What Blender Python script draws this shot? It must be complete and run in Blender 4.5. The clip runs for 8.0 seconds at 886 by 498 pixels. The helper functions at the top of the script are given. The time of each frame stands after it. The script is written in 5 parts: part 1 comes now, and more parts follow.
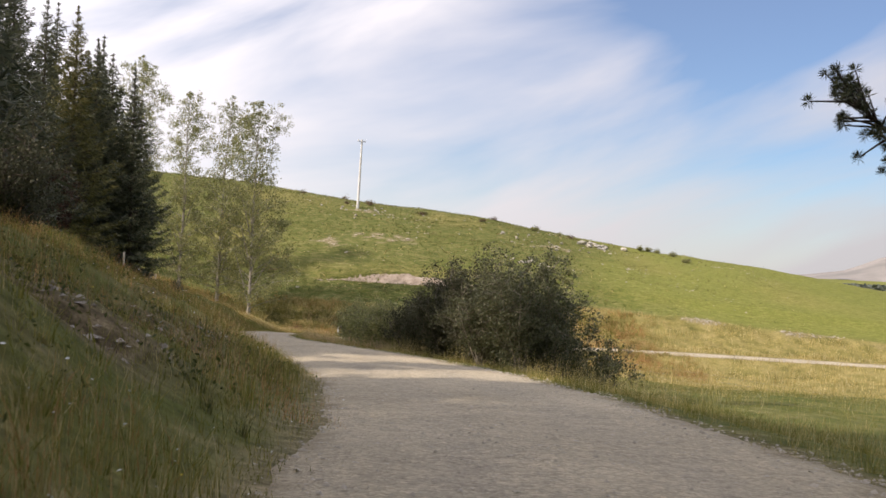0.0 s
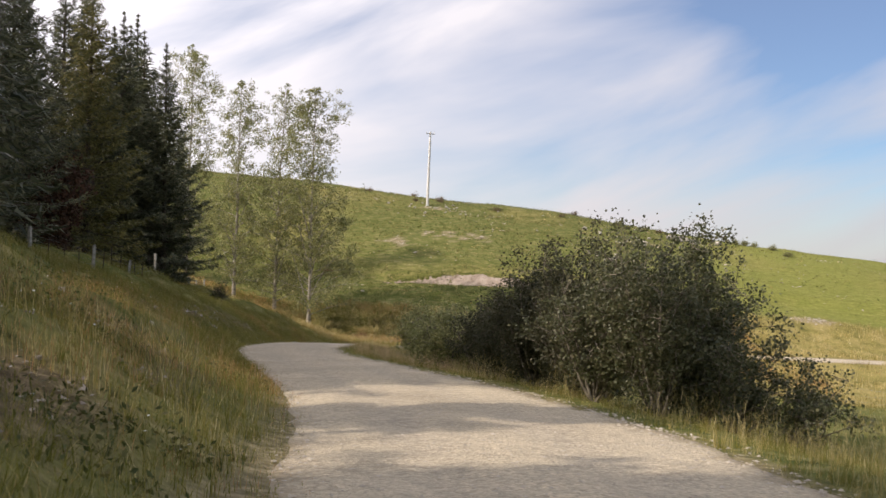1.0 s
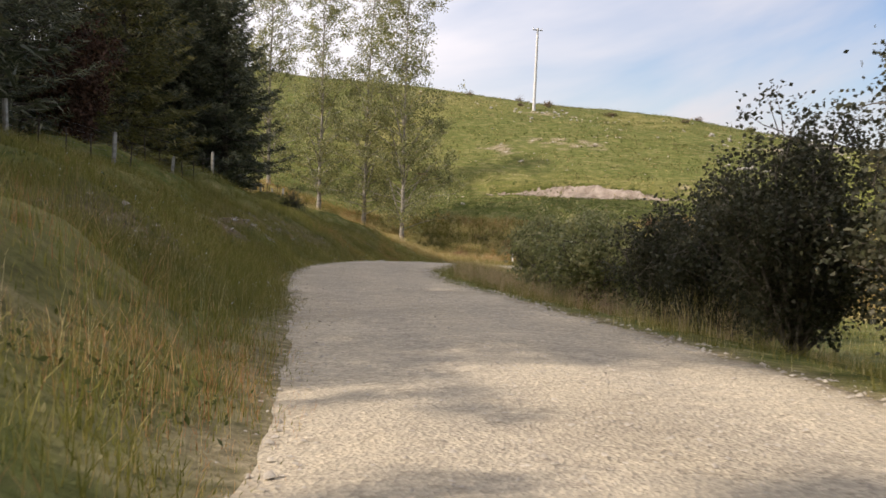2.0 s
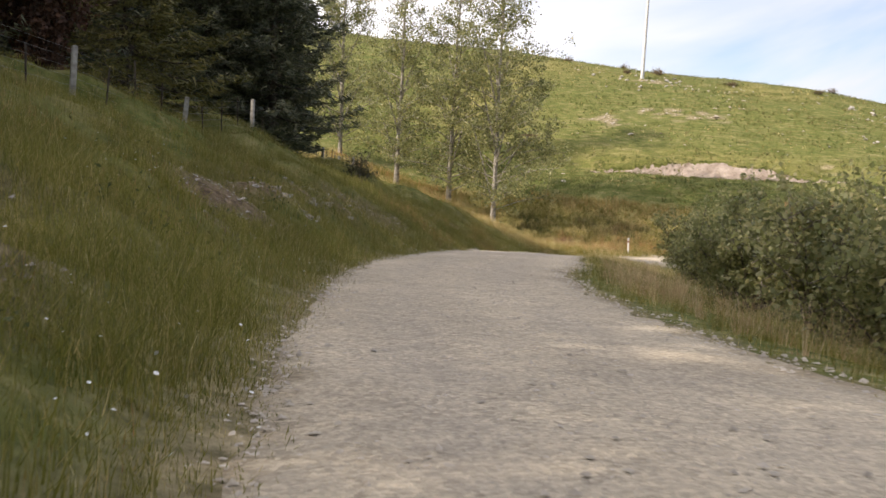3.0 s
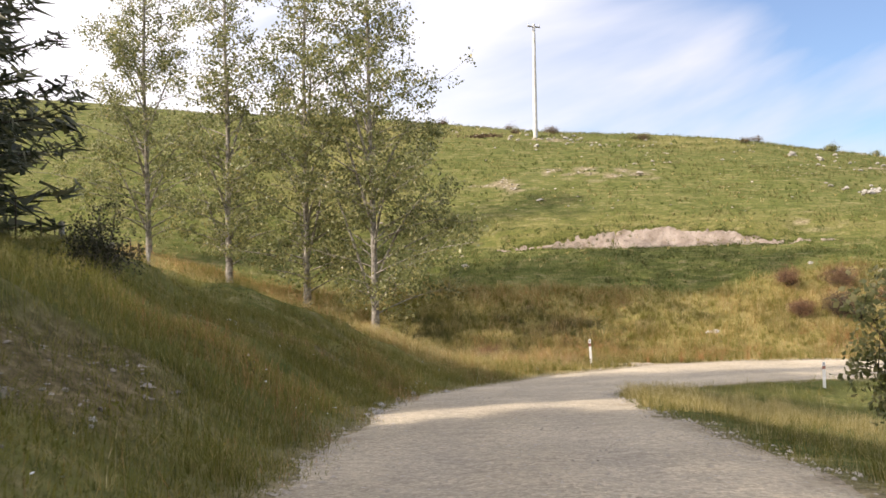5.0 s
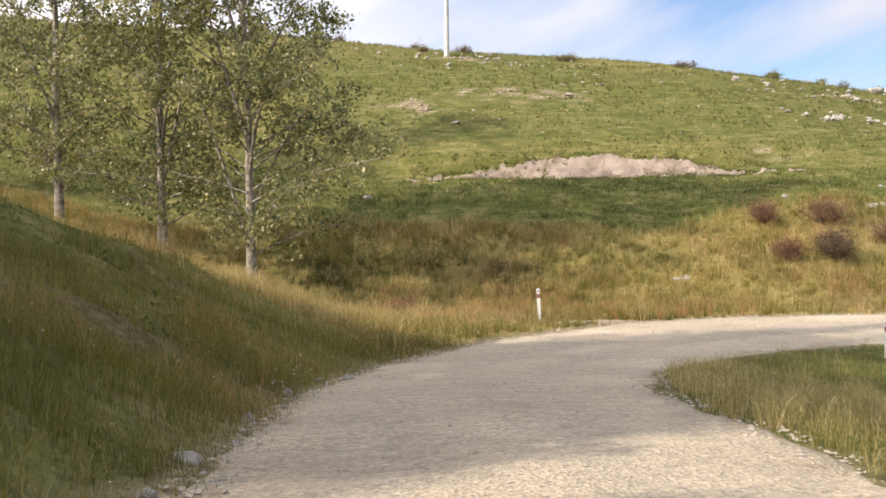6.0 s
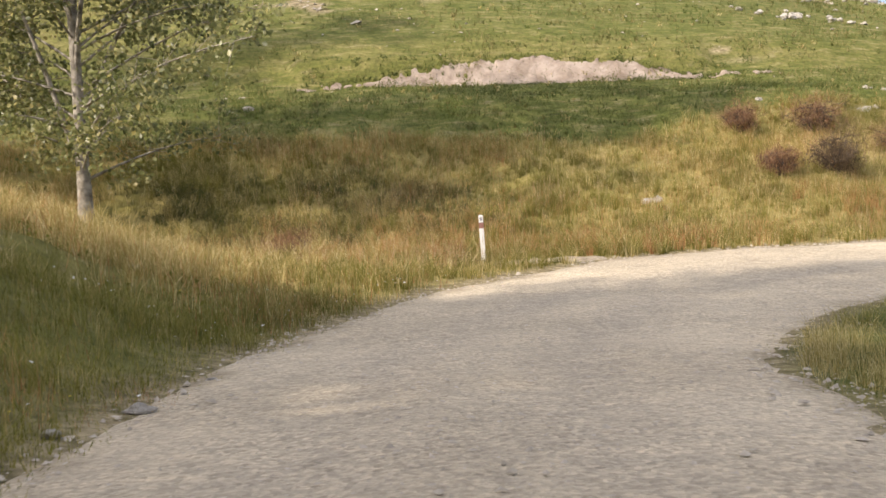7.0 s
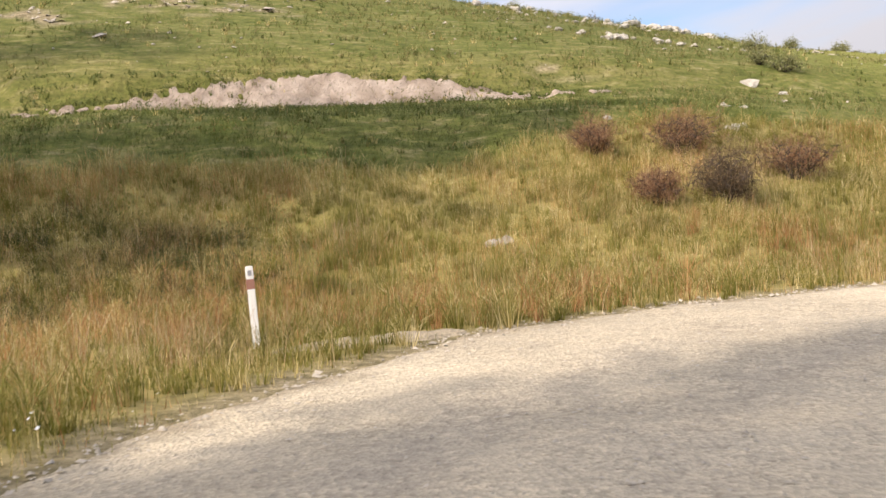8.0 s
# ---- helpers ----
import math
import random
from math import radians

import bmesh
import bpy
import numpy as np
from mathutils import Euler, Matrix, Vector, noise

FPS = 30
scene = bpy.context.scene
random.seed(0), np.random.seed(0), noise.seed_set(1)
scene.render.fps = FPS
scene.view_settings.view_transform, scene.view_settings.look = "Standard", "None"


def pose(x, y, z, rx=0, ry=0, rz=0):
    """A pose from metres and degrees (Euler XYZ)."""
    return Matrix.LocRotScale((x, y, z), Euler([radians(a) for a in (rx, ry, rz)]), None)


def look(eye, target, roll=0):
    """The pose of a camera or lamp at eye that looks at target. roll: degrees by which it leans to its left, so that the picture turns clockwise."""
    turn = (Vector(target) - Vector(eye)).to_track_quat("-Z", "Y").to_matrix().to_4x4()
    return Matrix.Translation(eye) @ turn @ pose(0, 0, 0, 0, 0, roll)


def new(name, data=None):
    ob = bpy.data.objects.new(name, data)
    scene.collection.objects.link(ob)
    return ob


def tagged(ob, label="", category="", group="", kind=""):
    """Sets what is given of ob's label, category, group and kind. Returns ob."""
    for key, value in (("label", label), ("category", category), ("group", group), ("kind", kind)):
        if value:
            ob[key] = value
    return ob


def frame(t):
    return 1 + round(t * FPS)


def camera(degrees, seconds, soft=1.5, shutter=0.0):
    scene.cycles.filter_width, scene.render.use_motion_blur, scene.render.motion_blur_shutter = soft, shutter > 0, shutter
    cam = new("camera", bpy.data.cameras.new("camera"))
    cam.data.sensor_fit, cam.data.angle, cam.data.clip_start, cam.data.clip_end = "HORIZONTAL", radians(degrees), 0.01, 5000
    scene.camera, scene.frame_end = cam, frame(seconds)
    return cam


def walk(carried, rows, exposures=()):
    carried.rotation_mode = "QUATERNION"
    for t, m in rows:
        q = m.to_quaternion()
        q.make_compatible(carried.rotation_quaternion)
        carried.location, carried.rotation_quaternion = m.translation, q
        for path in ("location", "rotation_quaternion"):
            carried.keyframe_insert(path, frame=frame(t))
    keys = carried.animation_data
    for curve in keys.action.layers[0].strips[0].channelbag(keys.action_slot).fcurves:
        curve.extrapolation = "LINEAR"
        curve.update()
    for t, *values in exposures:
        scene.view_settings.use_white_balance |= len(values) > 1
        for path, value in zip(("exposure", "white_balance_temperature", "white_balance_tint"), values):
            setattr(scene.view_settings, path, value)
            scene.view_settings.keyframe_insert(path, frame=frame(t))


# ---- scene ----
cam = camera(45.4, 8.0, shutter=0.07)
PATH = [
    (0, (-0.129, 0.086, 1.228), (-0.132, 2.086, 1.236), 2.6),
    (0.5, (-0.002, 5.176, 1.029), (-0.051, 7.175, 1.071), 1.9),
    (1, (-0.415, 10.941, 0.721), (-0.559, 12.935, 0.73), 1.4),
    (1.5, (-1.029, 16.733, 0.205), (-1.268, 18.717, 0.133), 2.2),
    (1.7, (-1.489, 19.211, 0.017), (-1.765, 21.188, -0.095), 1.9),
    (2.8, (-5.077, 33.845, -1.001), (-5.515, 35.788, -1.186), 2.1),
    (3, (-5.857, 36.402, -1.183), (-6.326, 38.337, -1.372), 2.4),
    (3.5, (-7.761, 42.305, -1.512), (-8.296, 44.228, -1.644), 0.9),
    (4, (-9.518, 48.676, -1.864), (-9.998, 50.618, -1.908), -0.3),
    (4.5, (-10.69, 54.272, -2.17), (-11.011, 56.246, -2.177), -0.6),
    (4.7, (-11.022, 56.45, -2.269), (-11.297, 58.431, -2.26), -1.5),
    (5.8, (-12.661, 69.466, -3.26), (-12.709, 71.464, -3.328), -1.0),
    (6, (-12.838, 71.556, -3.4), (-12.856, 73.553, -3.501), -1.5),
    (6.5, (-13.066, 76.292, -3.898), (-13.014, 78.282, -4.087), -0.4),
    (7, (-12.984, 81.02, -4.391), (-12.822, 83.001, -4.619), -2.4),
    (7.5, (-12.615, 85.646, -4.898), (-12.231, 87.591, -5.159), -1.9),
    (8, (-11.536, 90.413, -5.35), (-10.99, 92.332, -5.485), -3.4),
]
EXPOSURES = [(t, stops, 6750, 18) for t, stops in ((0.0, 0.09), (1.0, 0.03), (1.5, -0.06), (2.2, 0.22), (3.0, 0.46), (3.5, 0.52), (4.5, 0.46), (6.0, 0.42), (7.0, 0.46), (8.0, 0.42))]
walk(cam, [(t, look(eye, target, roll)) for t, eye, target, roll in PATH], EXPOSURES)

# ---- world and light ----
SUN_AZ, SUN_EL = radians(243.0), radians(36.0)
world = bpy.data.worlds.new("sky")
scene.world = world
world.use_nodes = True
wt = world.node_tree
wt.nodes.clear()


def wnode(kind, **kw):
    n = wt.nodes.new(kind)
    for k, v in kw.items():
        n.inputs[k].default_value = v
    return n


w_out = wnode("ShaderNodeOutputWorld")
w_bg = wnode("ShaderNodeBackground", Strength=0.13)
w_sky = wnode("ShaderNodeTexSky")
w_sky.sky_type = "NISHITA"
w_sky.sun_disc = False
w_sky.sun_elevation, w_sky.sun_rotation = SUN_EL, SUN_AZ
w_sky.air_density, w_sky.dust_density, w_sky.ozone_density = 0.9, 0.05, 2.0
w_tc = wnode("ShaderNodeTexCoord")
# high streaky cloud over the whole dome, thicker to the west and towards the horizon
w_map = wnode("ShaderNodeMapping")
w_map.vector_type = "TEXTURE"
w_map.inputs["Rotation"].default_value = (0, radians(-19), 0)
w_map.inputs["Scale"].default_value = (1.0, 1.3, 0.24)
w_map.inputs["Location"].default_value = (0.4, 0.2, 0.35)
wt.links.new(w_tc.outputs["Generated"], w_map.inputs[0])
w_n = wnode("ShaderNodeTexNoise", Scale=1.7, Detail=6.0, Roughness=0.48, Distortion=0.35)
wt.links.new(w_map.outputs[0], w_n.inputs["Vector"])
w_sep = wnode("ShaderNodeSeparateXYZ")
wt.links.new(w_tc.outputs["Generated"], w_sep.inputs[0])


def wmath(op, a, b):
    n = wt.nodes.new("ShaderNodeMath")
    n.operation = op
    for k, v in enumerate((a, b)):
        if isinstance(v, bpy.types.NodeSocket):
            wt.links.new(v, n.inputs[k])
        else:
            n.inputs[k].default_value = v
    return n.outputs[0]


west = wmath("MULTIPLY", wmath("MINIMUM", wmath("MAXIMUM", w_sep.outputs[0], -0.4), 0.3), -0.20)
low = wmath("MULTIPLY", wmath("MAXIMUM", wmath("SUBTRACT", 0.14, w_sep.outputs[2]), 0.0), 0.7)
high = wmath("MULTIPLY", wmath("MAXIMUM", wmath("SUBTRACT", w_sep.outputs[2], 0.45), 0.0), -0.05)
# cloud is brighter overhead and towards the sun
sunward = wmath("ADD", wmath("MULTIPLY", w_sep.outputs[0], 0.5 * math.sin(SUN_AZ)), wmath("ADD", wmath("MULTIPLY", w_sep.outputs[1], 0.5 * math.cos(SUN_AZ)), 0.5))
bright = wmath("ADD", wmath("MINIMUM", wmath("MULTIPLY", wmath("MAXIMUM", w_sep.outputs[2], 0.0), 6.8), 2.0), wmath("ADD", wmath("ADD", wmath("MULTIPLY", sunward, 9.5), 3.05), wmath("MULTIPLY", wmath("MAXIMUM", wmath("SUBTRACT", w_sep.outputs[2], 0.3), 0.0), 1.5)))
w_ramp = wnode("ShaderNodeValToRGB")
w_ramp.color_ramp.elements[0].position, w_ramp.color_ramp.elements[0].color = 0.39, (0.10, 0.10, 0.10, 1)
w_ramp.color_ramp.elements[1].position, w_ramp.color_ramp.elements[1].color = 0.585, (0.94, 0.94, 0.94, 1)
wt.links.new(wmath("ADD", w_n.outputs[0], wmath("ADD", west, wmath("ADD", low, high))), w_ramp.inputs[0])
w_mix = wnode("ShaderNodeMix")
w_mix.data_type = "RGBA"
w_cloud = wnode("ShaderNodeCombineColor")
for key, tint in (("Red", 0.99), ("Green", 1.0), ("Blue", 1.03)):
    wt.links.new(wmath("MULTIPLY", bright, tint), w_cloud.inputs[key])
wt.links.new(w_cloud.outputs[0], w_mix.inputs["B"])
wt.links.new(w_ramp.outputs[0], w_mix.inputs["Factor"])
w_air = wnode("ShaderNodeMix")
w_air.data_type, w_air.blend_type = "RGBA", "MULTIPLY"
w_air.inputs["Factor"].default_value, w_air.inputs["B"].default_value = 1.0, (0.56, 0.71, 0.85, 1)
wt.links.new(w_sky.outputs[0], w_air.inputs["A"])
wt.links.new(w_air.outputs["Result"], w_mix.inputs["A"])
wt.links.new(w_mix.outputs["Result"], w_bg.inputs[0])
wt.links.new(w_bg.outputs[0], w_out.inputs[0])

sun = new("sun", bpy.data.lights.new("sun", "SUN"))
sun.data.energy, sun.data.angle, sun.data.color = 4.2, radians(0.9), (1.0, 0.92, 0.79)
sun_dir = Vector((math.sin(SUN_AZ) * math.cos(SUN_EL), math.cos(SUN_AZ) * math.cos(SUN_EL), math.sin(SUN_EL)))
sun.matrix_world = Matrix.Translation((-60, -40, 60)) @ sun_dir.to_track_quat("Z", "Y").to_matrix().to_4x4()

# ---- materials ----
rng = np.random.default_rng(7)


def material(name, rough=0.8, spec=0.3):
    m = bpy.data.materials.new(name)
    m.use_nodes = True
    b = m.node_tree.nodes["Principled BSDF"]
    b.inputs["Roughness"].default_value = rough
    b.inputs["Specular IOR Level"].default_value = spec
    return m, m.node_tree, b


def ramp(t, colours, source):
    """A colour ramp of (position, rgb) fed by a socket."""
    r = t.nodes.new("ShaderNodeValToRGB")
    e = r.color_ramp.elements
    while len(e) < len(colours):
        e.new(0.5)
    for el, (p, c) in zip(e, colours):
        el.position, el.color = p, (*c, 1)
    t.links.new(source, r.inputs[0])
    return r.outputs[0]


def noise_node(t, scale, detail=4.0, rough=0.55, source=None):
    n = t.nodes.new("ShaderNodeTexNoise")
    n.inputs["Scale"].default_value, n.inputs["Detail"].default_value, n.inputs["Roughness"].default_value = scale, detail, rough
    if source is None:
        source = t.nodes.new("ShaderNodeTexCoord").outputs["Object"]
    t.links.new(source, n.inputs["Vector"])
    return n.outputs[0]


def mix(t, fac, a, b, blend="MIX"):
    n = t.nodes.new("ShaderNodeMix")
    n.data_type, n.blend_type = "RGBA", blend
    for key, v in (("Factor", fac), ("A", a), ("B", b)):
        if isinstance(v, bpy.types.NodeSocket):
            t.links.new(v, n.inputs[key])
        elif key == "Factor":
            n.inputs[key].default_value = v
        else:
            n.inputs[key].default_value = (*v, 1)
    return n.outputs["Result"]


def bump(t, b, height, strength, distance):
    n = t.nodes.new("ShaderNodeBump")
    n.inputs["Strength"].default_value, n.inputs["Distance"].default_value = strength, distance
    t.links.new(height, n.inputs["Height"])
    t.links.new(n.outputs[0], b.inputs["Normal"])


def foliage(name, colours, rough=0.55, spec=0.3, trans=0.0):
    """Leaves or blades: colour by piece, some light let through."""
    m, t, b = material(name, rough, spec)
    g = t.nodes.new("ShaderNodeNewGeometry")
    c = ramp(t, colours, g.outputs["Random Per Island"])
    big = noise_node(t, 0.35, 2.0)
    c = mix(t, 0.55, c, ramp(t, [(0.3, (0.55, 0.55, 0.5)), (0.7, (1.25, 1.2, 1.1))], big), "MULTIPLY")
    t.links.new(c, b.inputs["Base Color"])
    if trans:
        tr = t.nodes.new("ShaderNodeBsdfTranslucent")
        t.links.new(c, tr.inputs[0])
        ms = t.nodes.new("ShaderNodeMixShader")
        ms.inputs[0].default_value = trans
        t.links.new(b.outputs[0], ms.inputs[1])
        t.links.new(tr.outputs[0], ms.inputs[2])
        t.links.new(ms.outputs[0], t.nodes["Material Output"].inputs[0])
    return m


def plain(name, a, b_, scale, rough=0.8, bump_s=0.3, bump_d=0.01, metal=0.0, spec=0.3):
    """Two-tone mottled surface with fine relief."""
    m, t, b = material(name, rough, spec)
    n1, n2 = noise_node(t, scale, 5.0), noise_node(t, scale * 9, 4.0)
    c = mix(t, n2, ramp(t, [(0.35, a), (0.65, b_)], n1), (0.5, 0.5, 0.5), "OVERLAY")
    t.links.new(c, b.inputs["Base Color"])
    b.inputs["Metallic"].default_value = metal
    bump(t, b, n2, bump_s, bump_d)
    return m


def ground_material():
    """Short turf on the hill, dry tussock on the lower slope, earth on the cut bank: by the zones of the ground."""
    m, t, b = material("ground", 0.95, 0.1)
    z = t.nodes.new("ShaderNodeAttribute")
    z.attribute_name = "zone"
    sep = t.nodes.new("ShaderNodeSeparateColor")
    t.links.new(z.outputs["Color"], sep.inputs[0])
    big, mid, fine = noise_node(t, 0.07, 5.0, 0.6), noise_node(t, 0.55, 6.0, 0.65), noise_node(t, 5.0, 6.0, 0.7)
    tc = t.nodes.new("ShaderNodeTexCoord")
    mp = t.nodes.new("ShaderNodeMapping")
    mp.inputs["Scale"].default_value = (0.5, 1.0, 1.0)
    t.links.new(tc.outputs["Object"], mp.inputs[0])
    streak = noise_node(t, 2.0, 6.0, 0.7, mp.outputs[0])
    turf = ramp(t, [(0.34, (0.062, 0.082, 0.018)), (0.46, (0.132, 0.152, 0.040)), (0.55, (0.205, 0.195, 0.068)), (0.66, (0.36, 0.31, 0.165))], streak)
    turf = mix(t, ramp(t, [(0.3, (0.1, 0.1, 0.1)), (0.7, (0.6, 0.6, 0.6))], big), turf, ramp(t, [(0.34, (0.078, 0.105, 0.024)), (0.5, (0.145, 0.155, 0.045)), (0.66, (0.205, 0.19, 0.072))], mid))
    dry = ramp(t, [(0.28, (0.115, 0.112, 0.034)), (0.45, (0.235, 0.205, 0.066)), (0.68, (0.36, 0.295, 0.12))], mid)
    earth = ramp(t, [(0.3, (0.085, 0.060, 0.036)), (0.5, (0.165, 0.120, 0.072)), (0.72, (0.33, 0.255, 0.17))], fine)
    lush = ramp(t, [(0.3, (0.15, 0.172, 0.036)), (0.7, (0.262, 0.262, 0.07))], streak)
    turf = mix(t, z.outputs["Alpha"], mix(t, 1.0, turf, (0.88, 0.9, 0.86), "MULTIPLY"), lush)
    c = mix(t, sep.outputs[0], turf, dry)
    c = mix(t, sep.outputs[1], c, earth)
    c = mix(t, sep.outputs[2], c, ramp(t, [(0.3, (0.17, 0.145, 0.07)), (0.7, (0.40, 0.33, 0.22))], fine))
    c = mix(t, 0.75, c, ramp(t, [(0.3, (0.55, 0.55, 0.55)), (0.7, (1.4, 1.38, 1.3))], fine), "MULTIPLY")
    t.links.new(c, b.inputs["Base Color"])
    bump(t, b, fine, 0.8, 0.12)
    return m


def gravel_material():
    m, t, b = material("gravel", 0.95, 0.15)
    big, mid, fine = noise_node(t, 0.35, 4.0), noise_node(t, 3.5, 6.0, 0.7), noise_node(t, 42.0, 3.0, 0.7)
    tc = t.nodes.new("ShaderNodeTexCoord")
    vo = t.nodes.new("ShaderNodeTexVoronoi")
    vo.inputs["Scale"].default_value = 34.0
    t.links.new(tc.outputs["Object"], vo.inputs["Vector"])
    tr = t.nodes.new("ShaderNodeAttribute")
    tr.attribute_name = "track"
    c = ramp(t, [(0.3, (0.40, 0.346, 0.258)), (0.7, (0.55, 0.48, 0.36))], big)
    c = mix(t, tr.outputs["Fac"], c, ramp(t, [(0.3, (0.37, 0.323, 0.25)), (0.7, (0.48, 0.425, 0.332))], mid))
    c = mix(t, 0.45, c, ramp(t, [(0.3, (0.72, 0.72, 0.74)), (0.7, (1.2, 1.17, 1.1))], mid), "MULTIPLY")
    c = mix(t, 0.5, c, ramp(t, [(0.0, (0.55, 0.55, 0.55)), (1.0, (1.45, 1.45, 1.4))], vo.outputs["Color"]), "MULTIPLY")
    rim = t.nodes.new("ShaderNodeAttribute")
    rim.attribute_name = "rim"
    c = mix(t, rim.outputs["Fac"], c, ramp(t, [(0.3, (0.15, 0.12, 0.07)), (0.7, (0.36, 0.30, 0.20))], mid))
    cob = t.nodes.new("ShaderNodeTexVoronoi")
    cob.inputs["Scale"].default_value = 21.0
    t.links.new(tc.outputs["Object"], cob.inputs["Vector"])
    patchy = noise_node(t, 1.1, 5.0, 0.7)
    loose = ramp(t, [(0.34, (0.15, 0.15, 0.15)), (0.58, (1.0, 1.0, 1.0))], patchy)
    pebbles = ramp(t, [(0.0, (0.55, 0.53, 0.50)), (0.5, (1.0, 1.0, 1.0)), (1.0, (1.5, 1.48, 1.42))], cob.outputs["Color"])
    c = mix(t, loose, c, mix(t, 0.6, c, pebbles, "MULTIPLY"))
    t.links.new(c, b.inputs["Base Color"])
    h1 = t.nodes.new("ShaderNodeMath")
    h1.operation = "ADD"
    t.links.new(vo.outputs["Distance"], h1.inputs[0])
    t.links.new(cob.outputs["Distance"], h1.inputs[1])
    bump(t, b, h1.outputs[0], 0.6, 0.02)
    return m


M_GROUND, M_GRAVEL = ground_material(), gravel_material()
M_CLAY = plain("bare_clay", (0.22, 0.17, 0.125), (0.43, 0.355, 0.285), 1.3, 0.95, 0.8, 0.08)
M_ROCK = plain("grey_rock", (0.16, 0.145, 0.12), (0.36, 0.335, 0.285), 1.6, 0.9, 0.8, 0.05)
M_PALEROCK = plain("pale_rock", (0.29, 0.265, 0.22), (0.54, 0.505, 0.43), 1.8, 0.9, 0.8, 0.05)
M_BANKROCK = plain("bank_rock", (0.17, 0.14, 0.105), (0.50, 0.45, 0.375), 4.0, 0.9, 0.7, 0.02)
M_LICHEN = plain("lichened_rock", (0.30, 0.28, 0.235), (0.62, 0.59, 0.52), 5.0, 0.9, 0.7, 0.02)
M_STONE = plain("pale_stone", (0.34, 0.30, 0.235), (0.54, 0.48, 0.385), 7.0, 0.9, 0.5, 0.01)
M_BARK = plain("grey_bark", (0.05, 0.042, 0.03), (0.27, 0.235, 0.185), 6.0, 0.9, 0.8, 0.02)
M_POPLARBARK = plain("pale_poplar_bark", (0.13, 0.115, 0.09), (0.43, 0.39, 0.32), 5.0, 0.9, 0.8, 0.02)
M_DARKBARK = plain("dark_bark", (0.035, 0.028, 0.022), (0.12, 0.095, 0.075), 4.0, 0.95, 0.8, 0.02)
M_WOOD = plain("weathered_wood", (0.20, 0.185, 0.155), (0.42, 0.40, 0.35), 6.0, 0.9, 0.6, 0.01)
M_WIRE = plain("galvanised_wire", (0.25, 0.25, 0.25), (0.4, 0.4, 0.4), 8.0, 0.5, 0.1, 0.001, 0.8)
M_CONCRETE = plain("pale_concrete", (0.52, 0.51, 0.48), (0.68, 0.67, 0.64), 2.0, 0.8, 0.2, 0.005)
M_WHITE = plain("white_plastic", (0.74, 0.74, 0.72), (0.84, 0.84, 0.82), 3.0, 0.45, 0.1, 0.002)
M_RED = plain("red_band", (0.27, 0.13, 0.10), (0.36, 0.19, 0.15), 5.0, 0.4, 0.1, 0.002)
M_GREYBAND = plain("grey_reflector", (0.25, 0.25, 0.26), (0.38, 0.38, 0.40), 5.0, 0.3, 0.1, 0.002)
M_MOUNTAIN = plain("far_hillside", (0.21, 0.20, 0.185), (0.31, 0.285, 0.26), 0.006, 1.0, 0.0, 0.1)
M_FOREST = plain("far_forest", (0.07, 0.085, 0.07), (0.13, 0.14, 0.11), 0.02, 1.0, 0.0, 0.1)
M_POPLAR = foliage("poplar_leaf", [(0.0, (0.105, 0.125, 0.045)), (0.5, (0.235, 0.255, 0.098)), (0.85, (0.38, 0.375, 0.17)), (1.0, (0.48, 0.42, 0.17))], 0.38, 0.5, 0.5)
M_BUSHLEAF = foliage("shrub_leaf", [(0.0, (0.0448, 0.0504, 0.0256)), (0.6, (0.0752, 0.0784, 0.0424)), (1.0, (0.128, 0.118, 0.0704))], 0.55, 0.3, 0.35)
# lighter copy of the shrub leaf, with sunlight put into its colour
M_LITBUSH = foliage("sunlit_shrub_leaf", [(0.0, (0.062, 0.074, 0.034)), (0.6, (0.115, 0.126, 0.06)), (1.0, (0.21, 0.20, 0.112))], 0.45, 0.45, 0.4)
M_WILLOW = foliage("willow_leaf", [(0.0, (0.165, 0.185, 0.068)), (0.6, (0.285, 0.295, 0.122)), (1.0, (0.45, 0.41, 0.195))], 0.42, 0.45, 0.5)
M_NEEDLE = foliage("needles", [(0.0, (0.038, 0.050, 0.027)), (0.6, (0.092, 0.105, 0.056)), (1.0, (0.215, 0.215, 0.125))], 0.45, 0.45, 0.3)
M_PALENEEDLE = foliage("yellowish_needles", [(0.0, (0.07, 0.075, 0.024)), (0.6, (0.16, 0.155, 0.048)), (1.0, (0.30, 0.26, 0.09))], 0.45, 0.45, 0.3)
M_RUST = foliage("rusty_foliage", [(0.0, (0.045, 0.024, 0.016)), (0.6, (0.09, 0.047, 0.03)), (1.0, (0.15, 0.08, 0.05))], 0.7, 0.2, 0.1)
M_TWIGGY = foliage("brown_twigs", [(0.0, (0.085, 0.057, 0.036)), (0.6, (0.17, 0.118, 0.07)), (1.0, (0.28, 0.21, 0.125))], 0.8, 0.2, 0.2)
M_RUSTTWIG = foliage("russet_twigs", [(0.0, (0.17, 0.085, 0.05)), (0.6, (0.33, 0.185, 0.105)), (1.0, (0.46, 0.31, 0.185))], 0.8, 0.2, 0.2)
M_GREENGRASS = foliage("green_grass", [(0.0, (0.123, 0.136, 0.0233)), (0.5, (0.231, 0.228, 0.0443)), (0.85, (0.338, 0.292, 0.0933)), (1.0, (0.467, 0.374, 0.163))], 0.6, 0.3, 0.45)
M_GOLDGRASS = foliage("golden_grass", [(0.0, (0.218, 0.186, 0.0451)), (0.4, (0.44, 0.355, 0.128)), (0.8, (0.70, 0.575, 0.28)), (1.0, (0.85, 0.734, 0.438))], 0.65, 0.3, 0.5)
